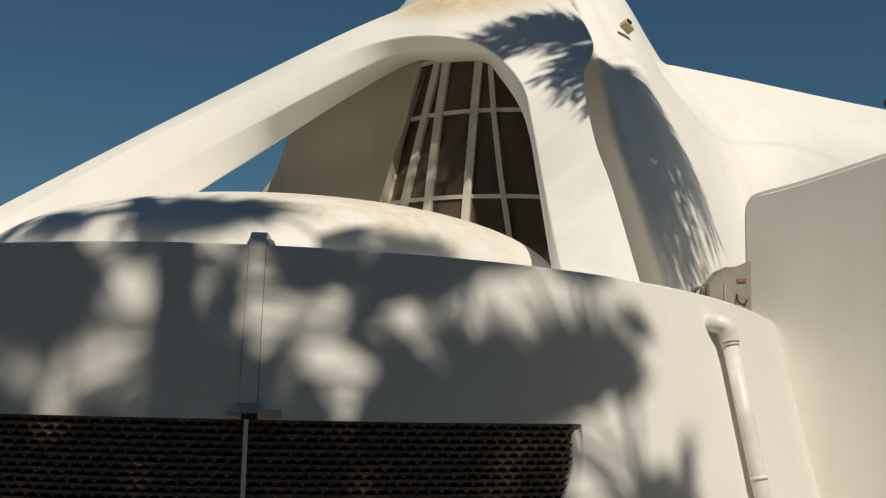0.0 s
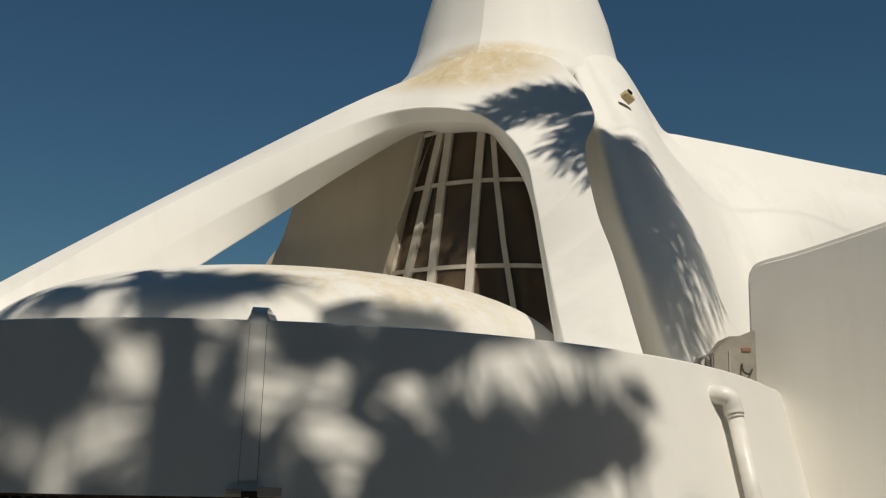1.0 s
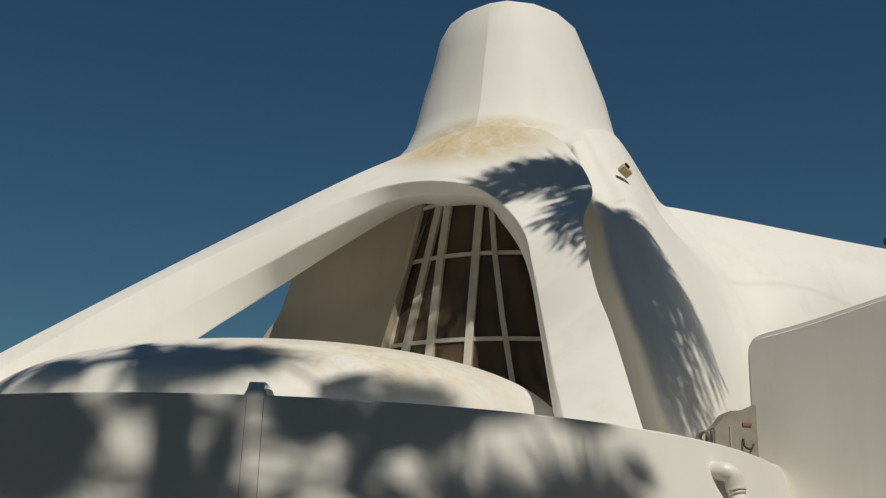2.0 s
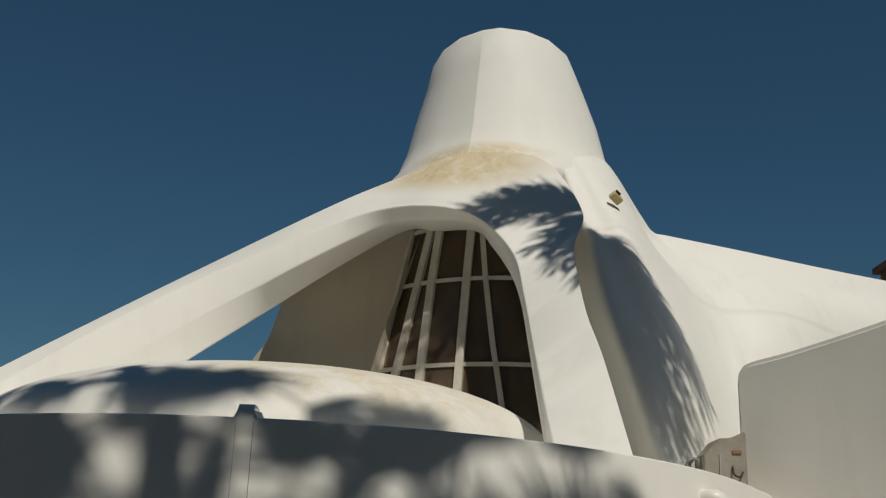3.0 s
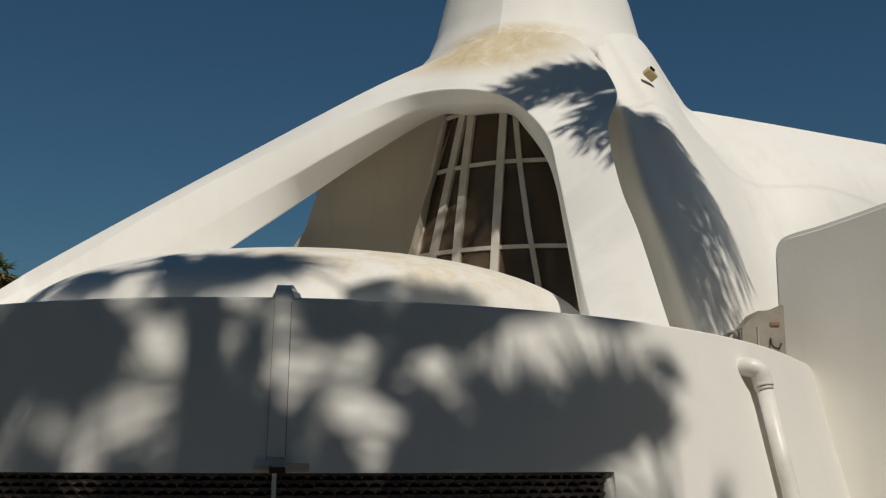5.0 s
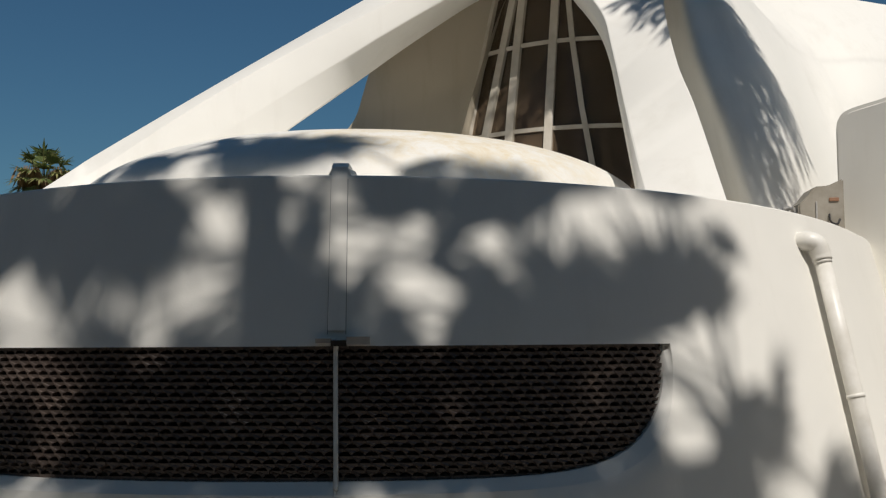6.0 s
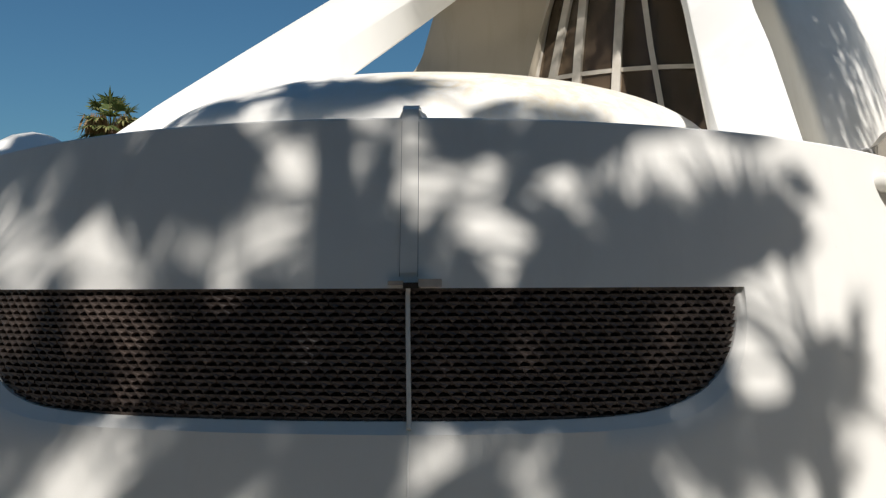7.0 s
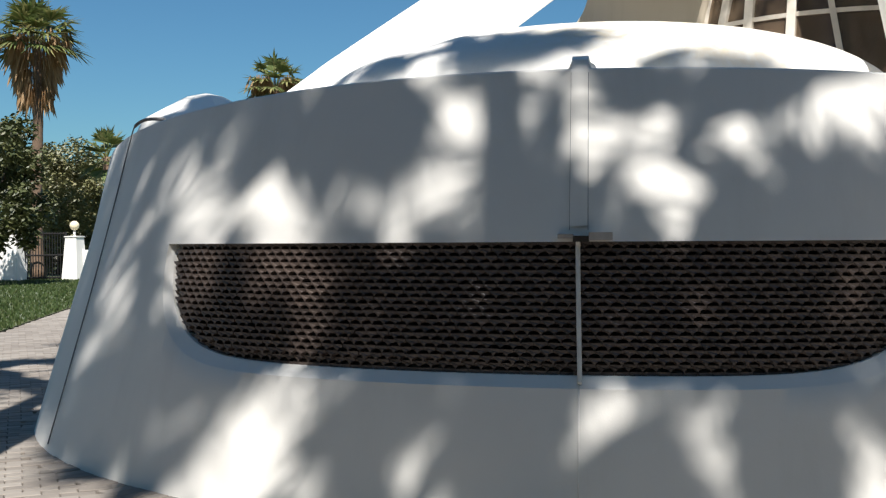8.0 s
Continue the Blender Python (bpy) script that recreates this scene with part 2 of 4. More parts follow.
def slab(rows, back):
    """A curved sheet and its copy moved by back, closed round the edge."""
    bm = bmesh.new()
    grid_faces(bm, rows)
    front = list(bm.faces)
    made = bmesh.ops.duplicate(bm, geom=front)
    bmesh.ops.translate(bm, verts=[v for v in made["geom"] if isinstance(v, bmesh.types.BMVert)], vec=back)
    rim = [e for e in bm.edges if e.is_boundary]
    bmesh.ops.bridge_loops(bm, edges=rim)
    bmesh.ops.recalc_face_normals(bm, faces=bm.faces)
    return bm


def rounded(profile, radius):
    """A closed outline with its corners rounded."""
    out, n = [], len(profile)
    for i, p in enumerate(profile):
        a, b = profile[i - 1] - p, profile[(i + 1) % n] - p
        r = min(radius, 0.35 * a.length, 0.35 * b.length)
        s, e = p + a.normalized() * r, p + b.normalized() * r
        out += [s, 0.25 * s + 0.5 * p + 0.25 * e, e]
    return out


# ---- ground ----
GROUND_PATH_EDGE = ((-11.0, 12.9), (-14.7, 20.4))
bm = bmesh.new()
bmesh.ops.create_grid(bm, x_segments=40, y_segments=40, size=900)
thing("ground", bm, M_EARTH, "dry bare earth reaching to the horizon", "ground", kind="structure").location = (0, 0, -0.06)

# ---- round hall: a battered drum with lattice openings ----
AXIS = Vector((-1.44, 9.90, 0))
BASE_R, BATTER = 4.83, 0.233


def wall_r(z):
    return BASE_R - BATTER * z


def on_drum(phi, z, out=0.0):
    a = radians(phi)
    turned = (phi + 180) % 360 - 180         # the foot flares a little on the lawn side
    r = wall_r(z) + out + 0.09 * min(max((-turned - 25) / 30, 0), 1) * max(1 - max(z, 0) / 1.5, 0)
    return Vector((AXIS.x + r * math.sin(a), AXIS.y - r * math.cos(a), z))


def rim_z(phi):
    phi = (phi + 180) % 360 - 180
    return 2.345 - (4.0e-5 if phi > 0 else 7.0e-5) * min(abs(phi), 62) ** 2


GRILLE_TOP, GRILLE_HALF = 1.44, 29.4
OPENINGS = (0.3, -84.0)


def sill_z(phi, centre, inner=0.0):
    """The lower edge of a lattice opening: at the wall's face, or at the lattice behind its splayed reveal (inner = 1)."""
    s = min(abs(phi - centre) / GRILLE_HALF, 1.0)
    face = GRILLE_TOP - 0.725 * (1 - s ** 9.0) ** 0.5
    deep = GRILLE_TOP - 0.668 * max(1 - (s * 1.012) ** 8.0, 0) ** 0.52
    return face + (deep - face) * inner


def columns(lo, hi, step):
    n = max(2, round((hi - lo) / step))
    return [lo + (hi - lo) * k / n for k in range(n + 1)]


def opening_columns(centre):
    return [centre + GRILLE_HALF * math.sin(radians(90 * k / 60)) for k in range(-60, 61)]


THICK = 0.042
bm = bmesh.new()


def strip(cols, low, high, out=0.0, n=6):
    rows = [[on_drum(p, low(p) + (high(p) - low(p)) * i / n, out) for p in cols] for i in range(n + 1)]
    grid_faces(bm, rows)


for lo, hi in ((-54.6, -29.1), (29.7, 246.6)):
    strip(columns(lo, hi, 2.0), lambda p: -0.05, rim_z, 0.0, 12)
for c in OPENINGS:
    cols = opening_columns(c)
    strip(cols, lambda p: -0.05, lambda p: sill_z(p, c), 0.0, 6)
    strip(cols, lambda p: GRILLE_TOP, rim_z, 0.0, 6)
    grid_faces(bm, [[on_drum(p, sill_z(p, c, i), o) for p in cols] for o, i in ((0.0, 0.0), (-0.004, 0.06), (-THICK, 1.0), (-THICK - 0.06, 1.0))])
    grid_faces(bm, [[on_drum(p, GRILLE_TOP, o) for p in cols] for o in (-THICK - 0.05, -0.012, 0.0)])
# rounded rim and the flat roof inside it
cols = columns(-113.4, 246.6, 2.0)
grid_faces(bm, [[on_drum(p, rim_z(p) + dz, o) for p in cols] for o, dz in ((0, 0), (-0.004, 0.007), (-0.014, 0.011), (-0.05, 0.010), (-0.09, -0.01), (-0.14, -0.06), (-2.2, -0.02))])
bmesh.ops.remove_doubles(bm, verts=bm.verts, dist=0.0005)
bmesh.ops.recalc_face_normals(bm, faces=bm.faces)
hall = thing("round_hall", bm, M_WALL, "white painted round hall with sloping curved walls", "building", kind="structure")
sharpen(hall, 40)

# low dome on the hall's roof
bm = bmesh.new()
DOME = (-1.40, 9.16)
prof = [(2.44, 2.2)] + [(2.44 * math.cos(radians(a)) ** 0.8, 2.38 + 0.74 * math.sin(radians(a)) ** 0.92) for a in range(0, 90, 5)] + [(0.0, 3.12)]
lathe(bm, prof, DOME)
thing("roof_dome", bm, M_DOME, "low weathered white dome with ochre stains on the hall roof", "dome", kind="structure", smooth=True)

# ---- arch with its shoulder, running down to a raking pier ----
CREST = [(-4.65, 8.62, 2.38), (-4.08, 9.19, 2.98), (-3.89, 9.38, 3.18), (-3.07, 9.79, 3.81), (-2.15, 10.24, 4.50), (-1.08, 10.51, 5.19), (-0.44, 10.71, 5.57), (0.09, 10.39, 5.70), (0.55, 10.29, 5.73), (1.06, 10.17, 5.59), (1.36, 9.68, 4.90), (1.19, 8.99, 4.32), (1.17, 8.19, 3.60), (1.23, 7.68, 3.10), (1.27, 6.76, 2.29)]
RIDGE = [(-4.56, 8.44, 2.33), (-3.99, 9.01, 2.84), (-3.80, 9.20, 3.01), (-2.99, 9.55, 3.66), (-2.06, 9.85, 4.28), (-1.02, 10.02, 4.82), (-0.52, 9.96, 4.97), (-0.13, 9.97, 5.01), (0.26, 9.87, 4.91), (0.52, 9.56, 4.63), (0.68, 9.15, 4.26), (0.72, 8.75, 3.85), (0.75, 8.14, 3.29), (0.77, 7.54, 2.78), (0.79, 6.88, 2.32)]
LIP = [(-4.55, 8.42, 2.27), (-3.96, 8.98, 2.76), (-3.75, 9.14, 2.86), (-2.93, 9.50, 3.28), (-2.02, 9.80, 3.92), (-1.00, 10.02, 4.58), (-0.46, 10.06, 4.85), (-0.07, 10.07, 4.89), (0.35, 10.02, 4.85), (0.52, 9.71, 4.59), (0.67, 9.25, 4.18), (0.72, 8.85, 3.80), (0.74, 8.24, 3.27), (0.75, 7.59, 2.73), (0.75, 6.99, 2.33)]
SOFFIT = [(-4.54, 8.41, 2.22), (-3.95, 8.97, 2.69), (-3.73, 9.12, 2.71), (-2.89, 9.48, 2.92), (-2.01, 9.86, 3.60), (-1.05, 10.52, 4.49), (-0.38, 10.96, 5.04), (-0.02, 10.87, 5.02), (0.40, 10.77, 4.98), (0.53, 10.26, 4.68), (0.68, 9.75, 4.27), (0.74, 9.25, 3.87), (0.75, 8.54, 3.33), (0.76, 7.84, 2.77), (0.76, 7.24, 2.34)]
COUNT = 118
crest, ridge, lip, soffit = (spline(c, COUNT) for c in (CREST, RIDGE, LIP, SOFFIT))
bm = bmesh.new()
rings = []
for k in range(COUNT):
    s = max(k - 8, 0) / (COUNT - 9)
    right = min(max((s - 0.45) / 0.2, 0), 1)
    back = Vector((0.0, 0.55, -0.25)).lerp(Vector((-0.10, 0.45, 0.05)), right)
    low = soffit[k] + Vector((0.0, 0.25, 0.10)).lerp(Vector((0.15, 0.2, 0.05)), right)
    rings.append(rounded([crest[k], ridge[k], lip[k], soffit[k], low, crest[k] + back], 0.016))
vs = grid_faces(bm, rings, True)
bm.faces.new(vs[0])
bm.faces.new(vs[-1][::-1])
bmesh.ops.recalc_face_normals(bm, faces=bm.faces)
sharpen(thing("arch", bm, M_ARCH, "white sculpted arch sweeping from a long rib to a raking pier", "arch", kind="structure"), 14)

# ---- tower ----
TOWER = (0.72, 11.95)
bm = bmesh.new()
prof = [(0.0, 7.32), (0.84, 7.36), (0.89, 7.40), (0.92, 7.36), (0.99, 7.05), (1.115, 6.62), (1.21, 6.22), (1.32, 5.95), (1.48, 5.70), (1.50, 5.60), (1.35, 5.30), (1.2, 5.05)]
lathe(bm, prof[::-1], TOWER, steps=18)
for v in bm.verts:                       # one flank stands steeper; the top is cut on a slant, higher towards the front
    if v.co.z > 5.8 and v.co.x < TOWER[0] - 0.3:
        v.co.x += 0.05 * (TOWER[0] - v.co.x)
    if v.co.z > 6.9:
        v.co.z += 0.17 * (TOWER[1] - v.co.y) * (v.co.z - 6.9) / 0.5
        v.co.x -= 0.07 * (v.co.z - 6.9) / 0.5 * (v.co.x > TOWER[0])
tower = sharpen(thing("tower", bm, M_TOWER, "white tapering round tower with a flat top", "tower", kind="structure"), 40)
for e in tower.data.edges:               # one arris down the front, the rest trowelled round
    a, b = (tower.data.vertices[i].co for i in e.vertices)
    if abs(a.z - b.z) > 0.1 and abs(math.degrees(math.atan2(a.x - TOWER[0], TOWER[1] - a.y)) + 20) < 3:
        e.use_edge_sharp = True

# ---- raking leg, recess and the wing's curved wall ----
SKIN = [
    [(1.19, 10.60, 5.02), (1.22, 10.45, 4.73), (1.26, 10.35, 4.32), (1.34, 10.25, 3.84), (1.47, 10.10, 3.21), (1.61, 9.90, 2.35)],
    [(1.25, 10.60, 5.30), (1.34, 10.20, 4.75), (1.38, 9.95, 4.22), (1.44, 9.75, 3.74), (1.57, 9.55, 3.07), (1.74, 9.40, 2.32)],
    [(1.28, 10.60, 5.65), (1.41, 9.75, 4.66), (1.45, 9.35, 4.12), (1.50, 9.00, 3.63), (1.62, 8.70, 3.04), (1.77, 8.40, 2.33)],
    [(1.39, 10.72, 5.78), (1.59, 9.78, 4.70), (1.68, 9.42, 4.14), (1.79, 9.10, 3.61), (1.94, 8.85, 3.03), (2.04, 8.62, 2.38)],
    [(1.51, 10.82, 5.90), (1.81, 9.87, 4.77), (1.98, 9.63, 4.21), (2.15, 9.39, 3.62), (2.28, 9.21, 3.04), (2.38, 9.08, 2.45)],
    [(1.82, 11.03, 5.91), (2.10, 10.53, 5.00), (2.34, 10.32, 4.45), (2.54, 10.17, 3.85), (2.66, 9.94, 3.15), (2.77, 9.80, 2.52)],
    [(2.21, 11.22, 5.39), (2.24, 10.96, 4.98), (2.60, 10.67, 4.43), (2.80, 10.47, 3.83), (2.90, 10.23, 3.17), (2.97, 10.06, 2.57)],
    [(2.37, 11.34, 5.23), (2.55, 11.09, 4.85), (2.83, 10.82, 4.35), (3.02, 10.56, 3.77), (3.09, 10.33, 3.17), (3.13, 10.22, 2.59)],
    [(2.57, 11.42, 5.21), (2.75, 11.20, 4.86), (3.02, 10.93, 4.37), (3.17, 10.64, 3.78), (3.22, 10.42, 3.18), (3.25, 10.31, 2.60)],
    [(3.35, 11.72, 5.17), (3.54, 11.56, 4.91), (3.71, 11.19, 4.43), (3.70, 10.88, 3.84), (3.64, 10.68, 3.17), (3.63, 10.58, 2.66)],
    [(5.33, 12.39, 5.03), (5.40, 12.26, 4.76), (5.31, 11.97, 4.38), (5.14, 11.71, 3.72), (4.98, 11.46, 3.18), (4.91, 11.38, 2.69)],
    [(9.0, 13.6, 4.85), (9.1, 13.5, 4.6), (9.0, 13.2, 4.2), (8.8, 12.9, 3.6), (8.6, 12.7, 3.1), (8.5, 12.6, 2.6)],
]
cross = [spline(c, 40) for c in SKIN]
rows = [spline([c[i] for c in cross], 96) for i in range(40)]
rows.append([p - Vector((0, 0, 2.4)) for p in rows[-1]])
sharpen(thing("wing", slab(rows, (0.1, 0.35, -0.12)), M_ARCH, "white curved wing wall with a raking leg and a deep recess", "wall", kind="structure"), 50)

# ---- nook wall behind the arch ----
NOOK = [
    [(-1.45, 11.58, 4.97), (-1.72, 11.74, 4.52), (-1.83, 11.82, 4.24), (-1.93, 11.91, 3.99), (-2.16, 11.97, 3.61), (-2.6, 12.1, 2.3)],
    [(-0.90, 11.33, 5.18), (-1.06, 11.42, 4.68), (-0.93, 11.43, 4.23), (-0.98, 11.43, 3.92), (-1.14, 11.41, 3.48), (-1.5, 11.3, 2.3)],
    [(-0.12, 11.17, 5.40), (-0.27, 11.12, 4.93), (-0.41, 11.01, 4.39), (-0.52, 10.91, 3.88), (-0.64, 10.80, 3.27), (-0.9, 10.6, 2.3)],
    [(0.02, 11.02, 5.42), (-0.22, 10.98, 4.95), (-0.40, 10.83, 4.40), (-0.55, 10.68, 3.88), (-0.70, 10.52, 3.27), (-0.95, 10.3, 2.3)],
]
cross = [spline(c, 24) for c in NOOK]
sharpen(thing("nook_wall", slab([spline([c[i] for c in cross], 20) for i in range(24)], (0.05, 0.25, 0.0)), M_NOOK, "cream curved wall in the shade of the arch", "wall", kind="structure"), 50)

# ceiling slab added to close the gap and keep sky light off the nook
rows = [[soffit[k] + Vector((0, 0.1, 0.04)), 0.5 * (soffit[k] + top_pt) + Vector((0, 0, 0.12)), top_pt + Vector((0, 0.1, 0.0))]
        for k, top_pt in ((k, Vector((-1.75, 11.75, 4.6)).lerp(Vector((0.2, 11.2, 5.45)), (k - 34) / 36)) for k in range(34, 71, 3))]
sharpen(thing("arch_ceiling", slab(rows, (0.0, 0.1, 0.12)), M_NOOK, "cream sloping ceiling added behind the arch to keep light out", "ceiling", kind="structure"), 50)

# ---- glazed cone behind the arch ----
def glass_r(z):
    return 1.35 + 0.30 * (5.0 - z)


GLASS_AXIS = (0.77, 11.95)


def on_glass(phi, z, out=0.0):
    a = radians(phi)
    r = glass_r(z) + out
    return Vector((GLASS_AXIS[0] + r * math.sin(a), GLASS_AXIS[1] - r * math.cos(a), z))


window = anchor("window_1", (0, 0, 0), "tall curved window of dark panes between white bars", "window", kind="structure")
# angle of each bar at its head and foot, and its half width
MULLIONS = ((-52, -47, 0.03), (-39.6, -39.6, 0.042), (-34.4, -29.6, 0.042), (-18.8, -17.2, 0.04), (-13.8, -5.0, 0.026), (16, 18, 0.04), (40, 40, 0.04))
TRANSOMS = (2.45, 3.48, 4.41, 5.06)


def bar_at(m, z):
    return m[0] + (m[1] - m[0]) * (4.95 - z) / 1.75


for a, b in zip(MULLIONS, MULLIONS[1:]):
    for lo, hi in zip(TRANSOMS, TRANSOMS[1:]):
        bm = bmesh.new()
        outer = [[on_glass(bar_at(a, z) + (bar_at(b, z) - bar_at(a, z)) * i / 4, z, 0.0) for i in range(5)] for z in (lo, hi)]
        inner = [[on_glass(bar_at(a, z) + (bar_at(b, z) - bar_at(a, z)) * i / 4, z, -0.008) for i in range(5)] for z in (hi, lo)]
        grid_faces(bm, outer + inner + [outer[0]])
        bmesh.ops.remove_doubles(bm, verts=bm.verts, dist=0.0001)
        bmesh.ops.recalc_face_normals(bm, faces=bm.faces)
        part("pane", bm, M_GLASS, window).visible_shadow = False
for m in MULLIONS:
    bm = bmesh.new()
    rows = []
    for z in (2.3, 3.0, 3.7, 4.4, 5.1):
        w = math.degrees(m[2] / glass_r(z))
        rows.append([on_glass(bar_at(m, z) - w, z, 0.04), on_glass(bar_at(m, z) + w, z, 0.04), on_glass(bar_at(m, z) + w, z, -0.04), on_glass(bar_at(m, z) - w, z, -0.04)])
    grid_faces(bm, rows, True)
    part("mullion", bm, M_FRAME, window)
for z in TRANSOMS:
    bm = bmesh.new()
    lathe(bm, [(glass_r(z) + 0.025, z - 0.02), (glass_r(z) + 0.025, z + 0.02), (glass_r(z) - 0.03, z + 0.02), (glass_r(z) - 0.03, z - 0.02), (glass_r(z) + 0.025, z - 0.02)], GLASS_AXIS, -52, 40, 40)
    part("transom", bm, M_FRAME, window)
# backing sheet behind the panes; its dark brown stands for the unlit interior
bm = bmesh.new()
lathe(bm, [(1.95, 2.2), (1.15, 5.06)], GLASS_AXIS, -80, 80, 60)
thing("curtain", bm, M_INTERIOR, "dark brown backing sheet standing for the unlit interior behind the window", "curtain", smooth=True)
# solid core of the building on the other sides
bm = bmesh.new()
lathe(bm, [(glass_r(0) + 0.02, 0), (glass_r(2.3) + 0.02, 2.3), (glass_r(5.1) + 0.05, 5.1)], TOWER, 42, 286, 60)
sharpen(thing("core_wall", bm, M_ARCH, "white conical wall below the tower", "wall", kind="structure"))

# ---- end block ----
bm = bmesh.new()
ALONG, INTO = Vector((0.71, -0.704, 0)), Vector((0.84, 0.54, 0))     # the face runs towards the court; its thickness goes back
TOPLINE = [(0.0, 3.17), (0.025, 3.25), (0.12, 3.315), (0.5, 3.37), (1.18, 3.50), (2.2, 3.72), (4.5, 4.2)]
top = [(p.x, p.y) for p in spline([(x, z, 0) for x, z in TOPLINE], 40)]
outline = [(0.0, -0.05)] + top + [(4.5, -0.05)]
CORNER = Vector((2.505, 8.90, 0))
front = [bm.verts.new(CORNER + ALONG * u + Vector((0, 0, z))) for u, z in outline]
back = [bm.verts.new(CORNER + ALONG * u + INTO * 1.6 + Vector((0, 0, z))) for u, z in outline]
bm.faces.new(front)
bm.faces.new(back[::-1])
for i in range(len(outline)):
    j = (i + 1) % len(outline)
    bm.faces.new((front[i], back[i], back[j], front[j]))
bmesh.ops.recalc_face_normals(bm, faces=bm.faces)
face_verts = set(front)
edges = [e for e in bm.edges if all(v in face_verts for v in e.verts)]
bmesh.ops.bevel(bm, geom=edges, offset=0.05, segments=3, affect="EDGES")
sharpen(thing("end_block", bm, M_WALL, "white plastered block with a rising curved top", "wall", kind="structure"), 40)

# ---- lattice of small clay wedges in the openings ----
PITCH_X, PITCH_Z = 0.0685, 0.0362


def wedge():
    """One clay wedge: wide flat top, sides scooped by the round hollows below, front leaning out towards its foot."""
    p, rp, hh = PITCH_X, PITCH_Z, 0.021
    right = [(0.5 * p, 0), (0.5 * p, -(rp - hh))]
    for k in range(1, 5):
        a = radians(90 * k / 4)
        right.append((0.5 * p - 0.44 * p * math.sin(a), -(rp - hh) - hh * (1 - math.cos(a))))
    left = [(-x, z) for x, z in reversed(right)]
    outline = right + left
    bm = bmesh.new()
    lean = lambda z: -0.010 - 0.45 * (z + rp)
    front = [bm.verts.new((x, lean(z) - (0.006 if abs(x) < 0.2 * p else 0), z)) for x, z in outline]
    back = [bm.verts.new((x, 0.022, z)) for x, z in outline]
    bm.faces.new(front)
    for i in range(len(outline)):
        j = (i + 1) % len(outline)
        bm.faces.new((front[i], back[i], back[j], front[j]))
    bmesh.ops.recalc_face_normals(bm, faces=bm.faces)
    return bm


WEDGE = mesh_of(wedge(), "clay_piece", M_CLAY)
wv = [v.co.copy() for v in WEDGE.vertices]
wf = [tuple(p.vertices) for p in WEDGE.polygons]
for centre, near in ((0.3, True), (-84.0, False)):
    bm = bmesh.new()
    cols = opening_columns(centre)[1:-1]
    back_r = -THICK - 0.056
    # backing sheet, coloured dark for the shade behind the clay pieces
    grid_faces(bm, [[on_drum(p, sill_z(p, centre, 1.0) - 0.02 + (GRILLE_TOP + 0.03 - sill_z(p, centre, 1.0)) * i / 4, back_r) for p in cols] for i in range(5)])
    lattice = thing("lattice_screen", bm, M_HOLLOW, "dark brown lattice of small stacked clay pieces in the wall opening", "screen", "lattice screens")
    verts, faces, made = [], [], 0
    for row in range(19):
        z = GRILLE_TOP - 0.004 - row * PITCH_Z
        step = math.degrees(PITCH_X / wall_r(z))
        for col in range(-34, 35):
            phi = centre + (col + 0.5 * (row % 2)) * step
            if min(sill_z(phi - 0.5 * step, centre, 1.0), sill_z(phi + 0.5 * step, centre, 1.0)) > z - 0.1 * PITCH_Z or abs(phi - centre) > GRILLE_HALF + 0.2:
                continue
            edge = max(sill_z(phi - 0.55 * step, centre, 1.0), sill_z(phi + 0.55 * step, centre, 1.0), sill_z(phi, centre, 1.0) + 0.4 * PITCH_Z) > z - 1.1 * PITCH_Z
            m = Matrix.Translation(on_drum(phi, z, -THICK - (0.042 if edge else 0.008))) @ pose(0, 0, 0, random.uniform(-5, 5) - 13, random.uniform(-2, 2), phi) @ Matrix.Diagonal((random.uniform(0.95, 1.0), random.uniform(0.8, 1.15), random.uniform(0.94, 1.03), 1))
            if near and abs(phi - centre - 4) < 8.6 and made < 300:
                ob = new("clay_piece", WEDGE)
                ob.parent, ob.matrix_basis = lattice, m
                made += 1
            else:
                base = len(verts)
                verts += [m @ v for v in wv]
                faces += [tuple(i + base for i in f) for f in wf]
    me = bpy.data.meshes.new("lattice_rest")
    me.from_pydata([tuple(v) for v in verts], [], faces)
    me.materials.append(M_CLAY)
    rest = new("lattice_rest", me)
    rest.parent = lattice
    tagged(rest, kind="stuff")

# ---- flat down-channel over the rim, gutter box and thin conduit ----
channel = anchor("down_channel", (0, 0, 0), "flat white channel running over the rim and down the wall", "drain channel")
bm = bmesh.new()
STRIP = 6.08
half = 0.58
rows = []
for lead, z in ((0.62, 2.475), (0.30, 2.455), (0.08, 2.435), (0.0, 2.40), (-0.014, 2.33), (-0.013, 2.0), (-0.012, 1.75), (-0.012, 1.52)):
    rows.append([on_drum(STRIP - half, z, -lead - 0.03), on_drum(STRIP - half, z, -lead), on_drum(STRIP + half, z, -lead), on_drum(STRIP + half, z, -lead - 0.03)])
grid_faces(bm, rows, True)
bmesh.ops.recalc_face_normals(bm, faces=bm.faces)
part("channel_cover", bm, M_WALL, channel)
